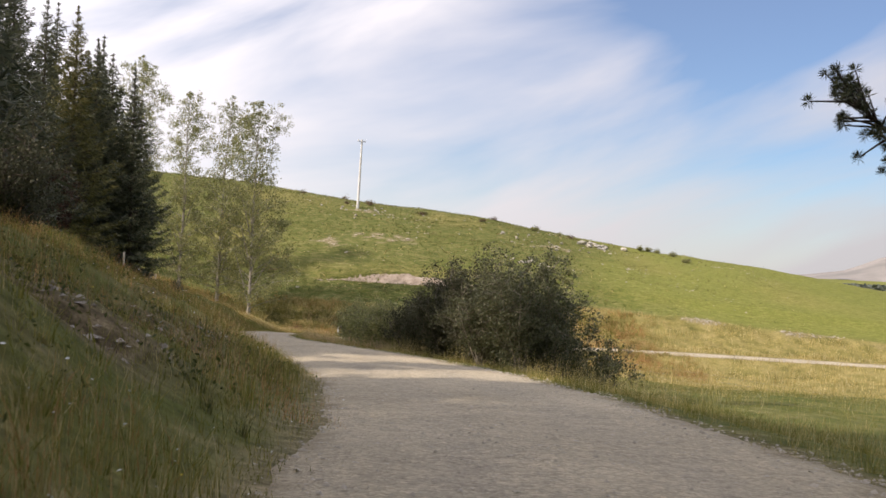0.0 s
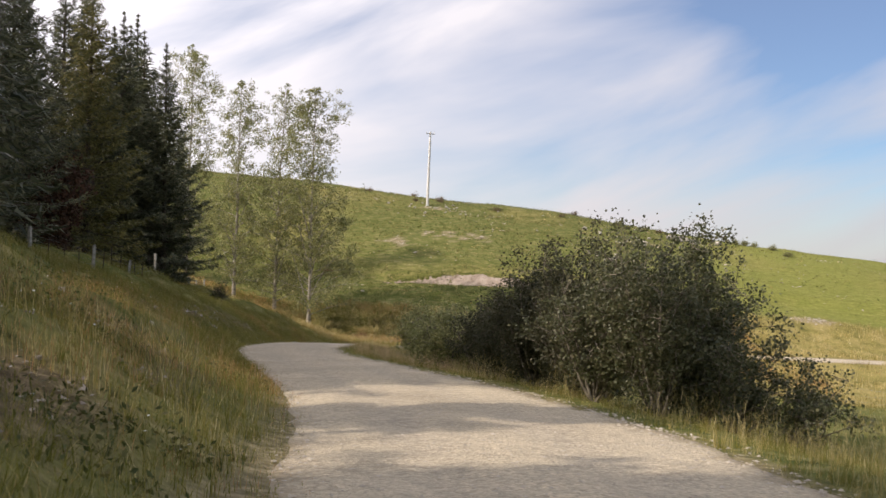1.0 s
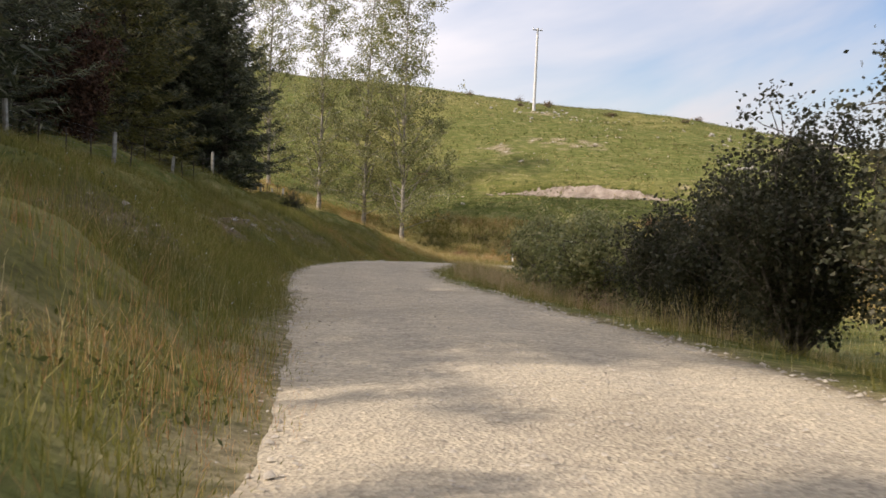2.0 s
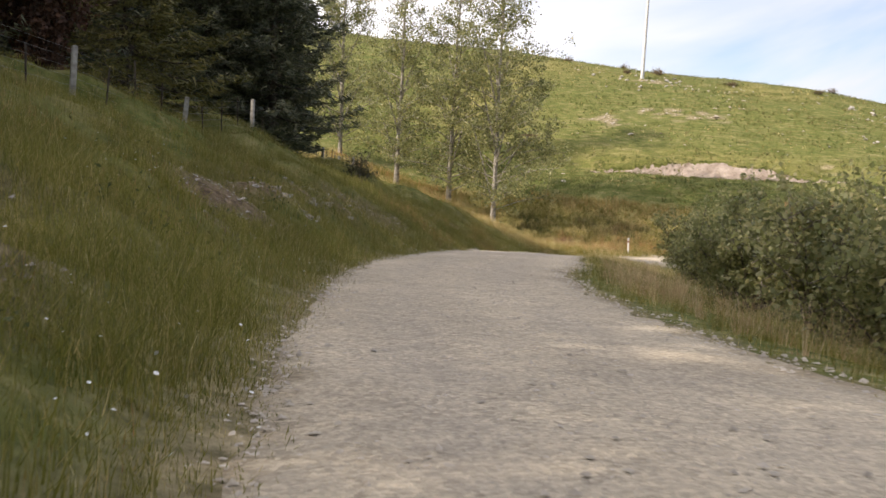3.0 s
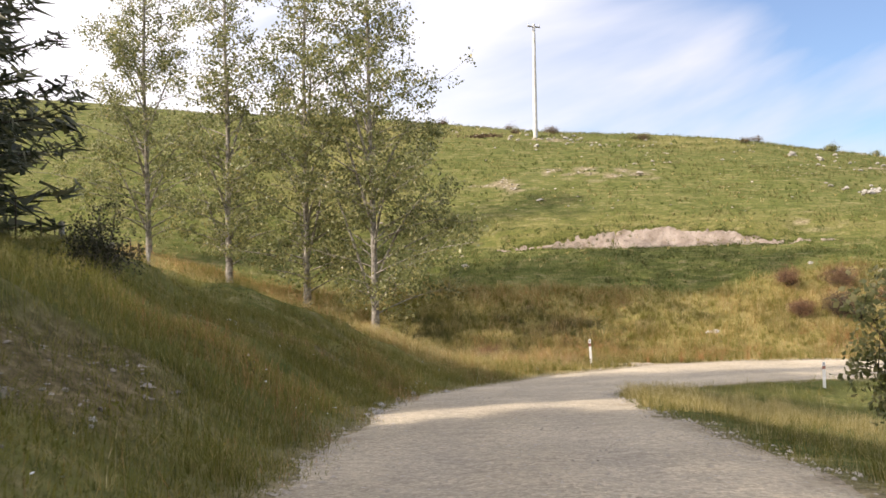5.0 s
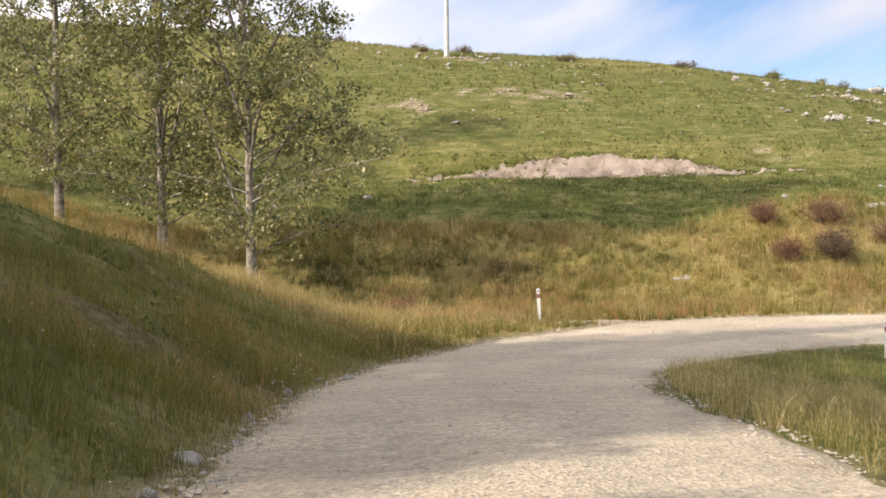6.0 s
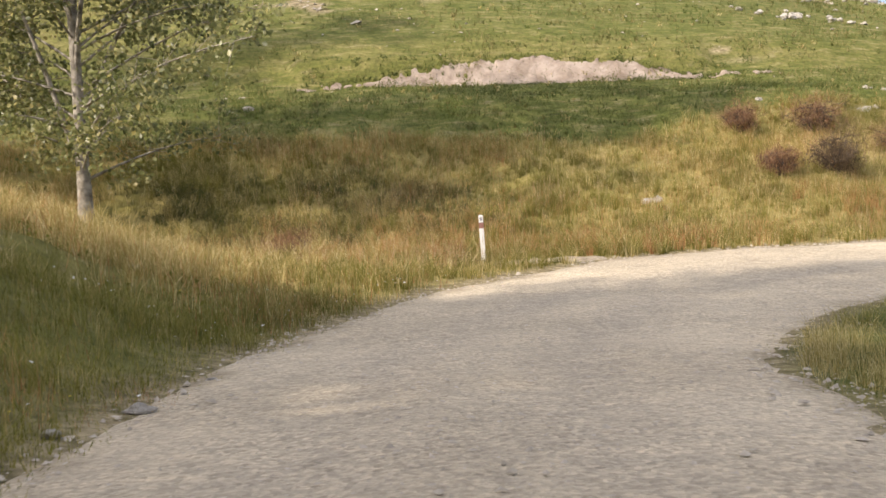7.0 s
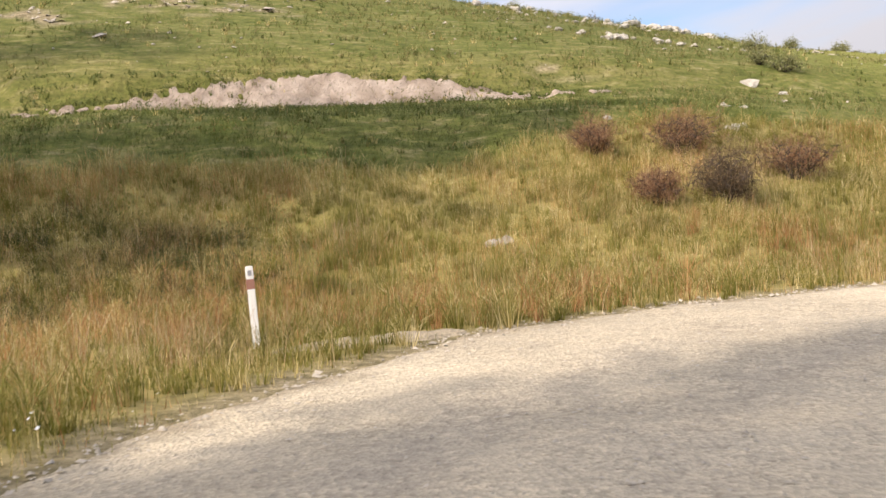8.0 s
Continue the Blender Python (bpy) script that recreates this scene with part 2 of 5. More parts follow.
M_REDGRASS = foliage("russet_seedheads", [(0.0, (0.32, 0.155, 0.0678)), (0.6, (0.53, 0.278, 0.123)), (1.0, (0.739, 0.493, 0.246))], 0.7, 0.2, 0.5)
M_PINKGRASS = foliage("pale_pink_stalks", [(0.0, (0.42, 0.27, 0.14)), (0.6, (0.62, 0.45, 0.27)), (1.0, (0.78, 0.64, 0.44))], 0.65, 0.3, 0.45)
M_TURF = foliage("turf_tufts", [(0.0, (0.092, 0.112, 0.028)), (0.5, (0.152, 0.163, 0.048)), (0.8, (0.24, 0.215, 0.082)), (1.0, (0.36, 0.30, 0.15))], 0.7, 0.2, 0.25)
# dark leaf; below the wood and in the hollow it paints in shade
M_DARKSHADE = foliage("dark_growth_and_shade", [(0.0, (0.06, 0.078, 0.02)), (0.6, (0.115, 0.132, 0.04)), (1.0, (0.23, 0.20, 0.078))], 0.6, 0.3, 0.25)
M_SWARD = foliage("short_sward", [(0.0, (0.075, 0.095, 0.020)), (0.6, (0.14, 0.15, 0.036)), (1.0, (0.24, 0.205, 0.075))], 0.6, 0.3, 0.3)
M_BENCH = foliage("lush_green", [(0.0, (0.055, 0.085, 0.014)), (0.6, (0.10, 0.135, 0.026)), (1.0, (0.17, 0.18, 0.05))], 0.55, 0.3, 0.25)
M_PETAL = plain("white_petals", (0.70, 0.70, 0.66), (0.82, 0.82, 0.78), 30.0, 0.7, 0.0, 0.001)
M_YELLOW = plain("yellow_petals", (0.65, 0.48, 0.03), (0.75, 0.58, 0.06), 30.0, 0.7, 0.0, 0.001)

# ---- mesh helpers ----


def mesh_np(name, verts, faces, mat, smooth=False):
    """A mesh from arrays: faces is a list of arrays of equal-sided faces."""
    me = bpy.data.meshes.new(name)
    verts = np.asarray(verts, np.float32)
    me.vertices.add(len(verts))
    me.vertices.foreach_set("co", verts.ravel())
    faces = [np.asarray(f, np.int32) for f in faces if len(f)]
    loops = np.concatenate([f.ravel() for f in faces])
    sizes = np.concatenate([np.full(len(f), f.shape[1], np.int32) for f in faces])
    starts = np.concatenate([[0], np.cumsum(sizes)[:-1]]).astype(np.int32)
    me.loops.add(len(loops))
    me.loops.foreach_set("vertex_index", loops)
    me.polygons.add(len(sizes))
    me.polygons.foreach_set("loop_start", starts)
    me.polygons.foreach_set("loop_total", sizes)
    if smooth:
        me.polygons.foreach_set("use_smooth", np.ones(len(sizes), bool))
    me.update(calc_edges=True)
    me.materials.append(mat)
    return me


def piece(name, me, parent=None, label=""):
    ob = new(name, me)
    if parent is not None:
        ob.parent = parent
    return tagged(ob, label)


def empty(name, m):
    ob = new(name)
    ob.matrix_world = m
    return ob


def tube(points, radii, sides=6):
    """Vertices and quads of a tube along points."""
    p = np.asarray(points, float)
    r = np.asarray(radii, float)
    d = np.gradient(p, axis=0)
    d /= np.linalg.norm(d, axis=1)[:, None] + 1e-9
    ref = np.where(np.abs(d[:, 2:3]) > 0.9, [[1.0, 0, 0]], [[0, 0, 1.0]])
    u = np.cross(d, ref)
    u /= np.linalg.norm(u, axis=1)[:, None]
    v = np.cross(d, u)
    a = np.linspace(0, 2 * np.pi, sides, endpoint=False)
    ring = p[:, None] + r[:, None, None] * (np.cos(a)[None, :, None] * u[:, None] + np.sin(a)[None, :, None] * v[:, None])
    n = len(p)
    i, k = np.meshgrid(np.arange(n - 1), np.arange(sides), indexing="ij")
    k2 = (k + 1) % sides
    q = np.stack([i * sides + k, i * sides + k2, (i + 1) * sides + k2, (i + 1) * sides + k], -1).reshape(-1, 4)
    return ring.reshape(-1, 3), q


def join(parts):
    vs, fs, n = [], [], 0
    for v, f in parts:
        vs.append(v)
        fs.append(f + n)
        n += len(v)
    return np.concatenate(vs), np.concatenate(fs)


def leaves(pos, size, length=1.5, up=0.0, heading=None):
    """Small folded diamonds at the places given: vertices and triangles."""
    n = len(pos)
    d = rng.normal(size=(n, 3)) if heading is None else heading + 0.45 * rng.normal(size=(n, 3))
    d[:, 2] += up
    d /= np.linalg.norm(d, axis=1)[:, None]
    s = np.cross(d, rng.normal(size=(n, 3)))
    s /= np.linalg.norm(s, axis=1)[:, None] + 1e-9
    nn = np.cross(d, s)
    size = np.broadcast_to(size, n)[:, None]
    a = pos - d * size * length * 0.5
    c = pos + d * size * length * 0.5
    b1 = pos + s * size * 0.5 + nn * size * 0.18
    b2 = pos - s * size * 0.5 + nn * size * 0.18
    v = np.stack([a, b1, c, b2], 1).reshape(-1, 3)
    k = np.arange(n)[:, None] * 4
    f = np.concatenate([k + [0, 1, 2], k + [0, 2, 3]])
    return v, f


def spikes(pos, width, length, heading):
    """Long thin single triangles: needle sprays."""
    n = len(pos)
    d = heading + 0.4 * rng.normal(size=(n, 3))
    d /= np.linalg.norm(d, axis=1)[:, None]
    sd = np.cross(d, rng.normal(size=(n, 3)))
    sd /= np.linalg.norm(sd, axis=1)[:, None] + 1e-9
    w, k = np.asarray(width)[:, None], np.arange(n)[:, None] * 3
    v = np.stack([pos - d * w * length * 0.4 - sd * w * 0.5, pos - d * w * length * 0.4 + sd * w * 0.5, pos + d * w * length * 0.6], 1).reshape(-1, 3)
    return v, k + [0, 1, 2]


def cuboid(x, y, z, cx=0, cy=0, cz=0, bevel=0.0):
    bm = bmesh.new()
    bmesh.ops.create_cube(bm, size=1.0, matrix=Matrix.Translation((cx, cy, cz)) @ Matrix.Diagonal((x, y, z, 1)))
    if bevel:
        bmesh.ops.bevel(bm, geom=list(bm.edges), offset=bevel, segments=2, affect="EDGES")
    return bm


def from_bm(name, bm, mat):
    me = bpy.data.meshes.new(name)
    bm.to_mesh(me)
    bm.free()
    me.materials.append(mat)
    return me


def vnoise(x, y, scale, seed):
    """Smooth value noise in -1..1."""
    x, y = np.asarray(x) / scale, np.asarray(y) / scale
    i, j = np.floor(x).astype(np.int64), np.floor(y).astype(np.int64)
    fx, fy = x - i, y - j
    fx, fy = fx * fx * (3 - 2 * fx), fy * fy * (3 - 2 * fy)

    def h(a, b):
        k = (a * 374761393 + b * 668265263 + seed * 1442695041) & 0xFFFFFFFF
        k = ((k ^ (k >> 13)) * 1274126177) & 0xFFFFFFFF
        return ((k ^ (k >> 16)) & 0xFFFF) / 32767.5 - 1

    return (h(i, j) * (1 - fx) + h(i + 1, j) * fx) * (1 - fy) + (h(i, j + 1) * (1 - fx) + h(i + 1, j + 1) * fx) * fy


def smooth(a, b, x):
    t = np.clip((np.asarray(x, float) - a) / (b - a), 0, 1)
    return t * t * (3 - 2 * t)


# ---- the lie of the land ----
# road's centre line: x, y, z, half width
ROAD = [
    (4.0, -60.0, 4.3, 2.2), (2.6, -30.0, 2.2, 2.2), (1.6, -10.0, 0.75, 2.2), (1.1, 5.0, -0.2, 2.2), (0.8, 12.0, -0.67, 2.3),
    (-0.15, 20.0, -1.21, 2.3), (-1.85, 28.5, -1.8, 2.35), (-4.25, 36.5, -2.3, 2.25), (-8.2, 48.0, -3.04, 1.95), (-10.35, 56.5, -3.57, 2.05),
    (-11.25, 65.0, -4.15, 2.25), (-12.0, 72.0, -4.7, 2.2), (-12.5, 79.0, -5.32, 2.15), (-12.6, 85.0, -5.95, 2.3), (-11.67, 91.18, -6.65, 2.66),
    (-9.02, 96.63, -7.12, 3.25), (-4.92, 100.17, -7.3, 3.35), (1.1, 101.6, -7.45, 3.0), (9.0, 103.6, -7.55, 2.0), (20.0, 104.6, -7.6, 1.7),
    (42.0, 103.5, -7.85, 1.6), (70.0, 101.0, -8.3, 1.6), (110.0, 95.0, -8.8, 1.8), (170.0, 88.0, -9.2, 2.0),
]


def spline(rows, step):
    """Points of a smooth line through the rows, about one step apart, and their directions."""
    p = np.array(rows, float)
    p = np.concatenate([[2 * p[0] - p[1]], p, [2 * p[-1] - p[-2]]])
    out = []
    for a, b, c, d in zip(p[:-3], p[1:-2], p[2:-1], p[3:]):
        n = max(2, int(np.linalg.norm(c[:2] - b[:2]) / step))
        t = np.linspace(0, 1, n, endpoint=False)[:, None]
        out.append(0.5 * (2 * b + (c - a) * t + (2 * a - 5 * b + 4 * c - d) * t**2 + (3 * b - a - 3 * c + d) * t**3))
    out = np.concatenate(out)
    way = np.gradient(out[:, :2], axis=0)
    return out, way / np.linalg.norm(way, axis=1)[:, None]


LINE, WAY = spline(ROAD, 0.7)


def beside_road(x, y):
    """For each place: metres beyond the road's edge (negative on it), side (-1 left, +1 right), the road's height near it."""
    x, y = np.ravel(x), np.ravel(y)
    edge, side, high = np.empty(len(x)), np.empty(len(x)), np.empty(len(x))
    for k in range(0, len(x), 20000):
        px, py = x[k : k + 20000, None], y[k : k + 20000, None]
        dx, dy = px - LINE[:, 0], py - LINE[:, 1]
        d2 = dx * dx + dy * dy
        n = d2.argmin(1)
        r = np.arange(len(n))
        wgt = 1 / (d2 + 0.05) ** 2.5
        high[k : k + 20000] = (wgt * LINE[:, 2]).sum(1) / wgt.sum(1)
        side[k : k + 20000] = np.sign(dx[r, n] * WAY[n, 1] - dy[r, n] * WAY[n, 0])
        edge[k : k + 20000] = np.sqrt(d2[r, n]) - LINE[n, 3]
    return edge, side, high


RIDGE_X = [-200, -80, -50, -13, 7, 18, 29, 40, 53, 66, 90, 150, 400]
RIDGE_Z = [22, 16, 12.5, 8.5, 6.5, 4.7, 3.1, 1.8, 0.35, -1.7, -5.0, -9.0, -12.0]


def far_slope(x, y):
    """The slope across the road: dry foot, bench, bare scar and the green hill above."""
    k = smooth(-17.5, -13.0, x) * (1 - smooth(1.0, 5.5, x))
    foot = np.interp(y, [60, 100, 108, 112, 117.5, 121.5, 126.2], [-8.2, -7.5, -7.45, -6.8, -5.0, -3.45, -2.7])
    foot = foot - 0.075 * np.clip(x - 5, 0, 60) * smooth(104, 118, y) + 0.35 * np.exp(-((x + 21.0) ** 2 + (y - 112.0) ** 2) / 40) - 0.35 * np.exp(-((x + 14.5) ** 2 + (y - 110.0) ** 2) / 14)
    foot = foot + 0.16 * np.clip(-27 - x, 0, 60) + 0.30 * np.clip(-21.5 - x, 0, 12) * smooth(92, 102, y) * (1 - smooth(112, 121, y))
    top = -1.75 - 0.075 * np.clip(x - 5, 0, 60) + 0.16 * np.clip(-27 - x, 0, 60)
    step = np.where(k > 0.5, smooth(126.3, 127.9, y), smooth(124.5, 130.0, y))
    u = np.clip((y - 127.0) / 33.0, 0, 1.0)
    ridge = np.interp(x, RIDGE_X, RIDGE_Z)
    hill = top + (ridge - top) * (1 - (1 - u) ** 1.35)
    back = np.clip(y - 160, 0, None)
    hill = hill - 0.0035 * back**2
    lift = vnoise(x, y, 14, 3) * 0.35 * smooth(128, 140, y) + vnoise(x, y, 4, 5) * 0.12
    z = foot * (1 - step) + hill * step + lift
    return np.maximum(z, -14 - 0.004 * np.clip(np.hypot(x, y) - 200, 0, 4000))


BANK_D = [0, 0.5, 1.0, 2.0, 4.0, 6.5, 9.5, 14, 25, 60, 300]
BANK_Z = [0, 0.10, 0.42, 1.05, 2.1, 3.3, 4.25, 4.8, 6.0, 9.0, 20.0]
VERGE_D = [0, 1.0, 2.5, 6, 15, 40, 120]
VERGE_Z = [0, -0.08, -0.45, -1.0, -1.4, -2.3, -3.2]


def lie(x, y):
    """Height of the natural ground and the zones (dry, earth)."""
    x, y = np.ravel(np.asarray(x, float)), np.ravel(np.asarray(y, float))
    edge, side, high = beside_road(x, y)
    out = np.clip(edge, 0, None)
    rough = smooth(0.3, 2.5, out)
    bank_w = 1 - smooth(-12, -4, x) * smooth(60, 90, y)
    bank = np.interp(out, BANK_D, BANK_Z) * bank_w
    bank = bank * (1 - 0.12 * (1 - smooth(30, 58, y)) - 0.16 * smooth(74, 86, y)) * (1 + 0.13 * vnoise(x, y, 5.5, 11)) + rough * (0.27 * vnoise(x, y, 1.9, 12) + 0.21 * vnoise(x, y, 0.85, 13))
    foot_w = np.maximum(smooth(88.5, 99, y + 0.15 * (x + 14)), smooth(-9, -2, x) * smooth(60, 90, y))
    v = np.maximum(smooth(90, 108, y + 0.45 * (x + 19)), smooth(-9, -2, x) * smooth(60, 90, y))
    far = far_slope(x, y)
    far = far + (0.13 * vnoise(x, y, 1.7, 16) + 0.10 * vnoise(x, y, 0.8, 17)) * (1 - smooth(119, 122, y)) * smooth(1.5, 4.0, out)
    far = high + (far - high) * smooth(0.2, 3.5, out)
    left = (high + bank) * (1 - v) + far * v
    right = high + np.interp(out, VERGE_D, VERGE_Z) + rough * (0.10 * vnoise(x, y, 2.5, 14) + 0.25 * vnoise(x, y, 12, 15) * smooth(2, 12, out))
    right = np.maximum(right, -10.5)
    z = np.where(side < 0, left, right)
    z = z - 0.10 * (1 - smooth(-0.7, 0.0, edge))
    far_w = smooth(260, 900, np.hypot(x, y - 60))
    z = z * (1 - far_w) + far_w * (-30.0)
    # zones
    dry = np.where(side < 0, foot_w * (1 - smooth(118.5, 121.0, y + 1.2 * vnoise(x, y, 6, 21) - 2.5 * smooth(8, 20, x) + 2.4 * (1 - smooth(-5, 1, x)))) * (1 - smooth(90, 200, x)), 0.0)
    dry = np.maximum(dry, np.where(side > 0, smooth(64, 67, y + 1.5 * vnoise(x, y, 7, 22)) * smooth(4, 9, x) * (1 - smooth(90, 200, x)), 0))
    dry = np.maximum(dry, np.where(side < 0, (1 - foot_w) * (0.16 + 0.24 * vnoise(x, y, 4, 23)), 0))
    dry = np.maximum(dry, 0.55 * np.clip(vnoise(x, y, 9, 24) - 0.1, 0, 1) * smooth(125, 130, y))
    earth = np.where(side < 0, (1 - v) * smooth(0.9, 1.6, out) * (1 - smooth(3.0, 4.6, out)) * 0.7 * smooth(0.1, 0.6, vnoise(x, y, 2.1, 25)), 0)
    cutface = 1.0 * smooth(49, 54, y) * (1 - smooth(66, 71, y)) + 0.85 * smooth(6, 9, y) * (1 - smooth(27, 32, y))
    earth = np.maximum(earth, np.where(side < 0, cutface * smooth(0.9, 1.7, out) * (1 - smooth(2.8, 3.9, out)) * smooth(-0.3, 0.25, vnoise(x, y, 0.9, 26)), 0))
    earth = np.maximum(earth, 0.3 * (1 - smooth(0.0, 0.45, edge)))
    pit = np.exp(-(((x + 16.0) / 1.8) ** 2 + ((y - 107.2) / 0.55) ** 2)) + np.exp(-(((x + 12.6) / 1.2) ** 2 + ((y - 107.6) / 0.5) ** 2)) + 0.8 * np.exp(-(((x - 3.4) / 1.4) ** 2 + ((y - 112.2) / 0.5) ** 2))
    earth = np.maximum(earth, np.where(side < 0, smooth(0.3, 0.7, pit * (0.8 + 0.5 * vnoise(x, y, 0.5, 30))), 0))
    bare = np.exp(-(((x + 8.0) / 4.2) ** 2 + ((y - 139.5) / 2.0) ** 2)) + np.exp(-(((x + 15.0) / 2.2) ** 2 + ((y - 136.5) / 1.5) ** 2)) + 0.7 * np.exp(-(((x - 4.5) / 3.0) ** 2 + ((y - 128.3) / 0.8) ** 2))
    bare = bare + 0.8 * np.exp(-(((x + 11.0) / 5.0) ** 2 + ((y - 151.5) / 1.2) ** 2)) + 0.8 * np.exp(-(((x - 15.0) / 4.0) ** 2 + ((y - 146.0) / 1.5) ** 2)) + 0.8 * np.exp(-(((x - 6.5) / 1.2) ** 2 + ((y - 119.5) / 0.7) ** 2))
    bare = smooth(0.3, 0.8, bare * (0.7 + 1.3 * vnoise(x, y * 2, 0.8, 27)) + 0.5 * np.clip(vnoise(x, y, 2.2, 28) - 0.62, 0, 1) * smooth(128, 133, y))
    bare = np.maximum(bare, 0.85 * (1 - smooth(0.0, np.where(side < 0, 0.7, 0.35), edge + 0.25 * vnoise(x, y, 0.8, 29))))
    bare = np.maximum(bare, np.where(side < 0, 0.8, 0.0) * smooth(0.3, 0.6, vnoise(x, y * 3, 5, 38)) * np.exp(-(((y - 122.6 + 0.03 * x) / 0.9) ** 2)) * smooth(12, 20, x))
    return z, np.clip(dry, 0, 1), np.clip(earth, 0, 1), np.clip(bare, 0, 1), edge, side


def graded(fine_a, fine_b, step, far_a, far_b):
    mid = np.arange(fine_a, fine_b + 1e-6, step)
    lo = fine_a - np.geomspace(step * 1.3, fine_a - far_a, 26)
    hi = fine_b + np.geomspace(step * 1.3, far_b - fine_b, 26)
    return np.concatenate([lo[::-1], mid, hi])


GX, GY = graded(-48, 62, 0.45, -4700, 4700), graded(-22, 172, 0.45, -4700, 4700)
gx, gy = np.meshgrid(GX, GY)
gz, g_dry, g_earth, g_bare, g_edge, g_side = (a.reshape(gx.shape) for a in lie(gx, gy))


def sample(field, x, y):
    """A field of the ground's grid at places between its points."""
    i = np.clip(np.searchsorted(GX, x) - 1, 0, len(GX) - 2)
    j = np.clip(np.searchsorted(GY, y) - 1, 0, len(GY) - 2)
    u, w = (x - GX[i]) / (GX[i + 1] - GX[i]), (y - GY[j]) / (GY[j + 1] - GY[j])
    return (field[j, i] * (1 - u) + field[j, i + 1] * u) * (1 - w) + (field[j + 1, i] * (1 - u) + field[j + 1, i + 1] * u) * w


def at(x, y):
    return float(sample(gz, np.array([x]), np.array([y]))[0])


nx, ny = len(GX), len(GY)
ii, jj = np.meshgrid(np.arange(nx - 1), np.arange(ny - 1))
quads = np.stack([jj * nx + ii, jj * nx + ii + 1, (jj + 1) * nx + ii + 1, (jj + 1) * nx + ii], -1).reshape(-1, 4)
ground_me = mesh_np("ground", np.stack([gx, gy, gz], -1).reshape(-1, 3), [quads], M_GROUND, True)
col = ground_me.color_attributes.new("zone", "FLOAT_COLOR", "POINT")
col.data.foreach_set("color", np.stack([g_dry, g_earth, g_bare, smooth(14, 30, gx + 4 * vnoise(gx, gy, 7, 18)) * smooth(117, 124, gy) * 0.9], -1).astype(np.float32).ravel())
tagged(new("ground", ground_me), "hilly ground of green turf, dry tussock and earth banks", "ground", kind="structure")

# the road: crowned gravel strip with ragged edges
CROSS = np.linspace(-1, 1, 33)
fine_line, fine_way = spline(ROAD[:-1], 0.3)
lat = CROSS[None, :] * (fine_line[:, 3:4] + 0.25)
ragged = 0.17 * vnoise(fine_line[:, 1] * 1.0, fine_line[:, 0], 2.1, 31) + 0.08 * vnoise(fine_line[:, 1], fine_line[:, 0], 0.7, 32)
ragged2 = 0.17 * vnoise(fine_line[:, 1], fine_line[:, 0], 2.3, 33) + 0.08 * vnoise(fine_line[:, 1], fine_line[:, 0], 0.7, 34)
lat = lat + np.where(CROSS[None] < 0, -ragged[:, None], ragged2[:, None]) * np.abs(CROSS[None]) ** 3
rx = fine_line[:, :1] + lat * fine_way[:, 1:2]
ry = fine_line[:, 1:2] - lat * fine_way[:, :1]
rz = fine_line[:, 2:3] + 0.05 - 0.07 * np.abs(CROSS[None]) ** 2.5 + 0.015 * vnoise(rx, ry, 1.3, 35) - 0.018 * np.exp(-((np.abs(lat) - 0.85) / 0.4) ** 2) + 0.006 * vnoise(rx, ry, 0.35, 36)
rz[:, 0] -= 0.12
rz[:, -1] -= 0.12
nc = len(CROSS)
ii, jj = np.meshgrid(np.arange(nc - 1), np.arange(len(fine_line) - 1))
rq = np.stack([jj * nc + ii, (jj) * nc + ii + 1, (jj + 1) * nc + ii + 1, (jj + 1) * nc + ii], -1).reshape(-1, 4)
road_me = mesh_np("road", np.stack([rx, ry, rz], -1).reshape(-1, 3), [rq], M_GRAVEL, True)
ruts = np.exp(-((np.abs(lat) - 0.85) / 0.42) ** 2) * (0.65 + 0.35 * vnoise(rx, ry, 2.6, 37))
tr_ = road_me.attributes.new("track", "FLOAT", "POINT")
tr_.data.foreach_set("value", np.clip(ruts, 0, 1).astype(np.float32).ravel())
rims = smooth(0.78, 1.0, np.abs(CROSS[None]) + 0.10 * vnoise(rx, ry, 0.6, 39) + 0.06 * vnoise(rx, ry, 0.25, 40)) * 0.85
tr_ = road_me.attributes.new("rim", "FLOAT", "POINT")
tr_.data.foreach_set("value", rims.astype(np.float32).ravel())
tagged(new("road", road_me), "pale grey gravel road winding downhill into a right bend", "road", kind="structure")

# far mountain and woods across the valley
mx = np.linspace(-1, 1, 60)
my = np.linspace(0, 1, 14)
mxx, myy = np.meshgrid(mx, my)
crest = np.interp(mx, [-1, -0.47, -0.315, -0.165, 0.1, 0.5, 1], [-30, -22, 3, 68, 66, 40, -30])
mz = -32 + (crest[None] + 32) * np.sin(np.pi * np.clip(myy * 0.9, 0, 1)) + 5 * vnoise(mxx * 9, myy * 4, 1, 41)
mv = np.stack([1790 + 950 * mxx + 300 * myy, 3780 - 330 * mxx + 900 * myy, mz], -1).reshape(-1, 3)
ii, jj = np.meshgrid(np.arange(59), np.arange(13))
mq = np.stack([jj * 60 + ii, jj * 60 + ii + 1, (jj + 1) * 60 + ii + 1, (jj + 1) * 60 + ii], -1).reshape(-1, 4)
tagged(new("far_mountain", mesh_np("far_mountain", mv, [mq], M_MOUNTAIN, True)), "hazy brown bare mountain across the valley", "mountain", kind="structure")

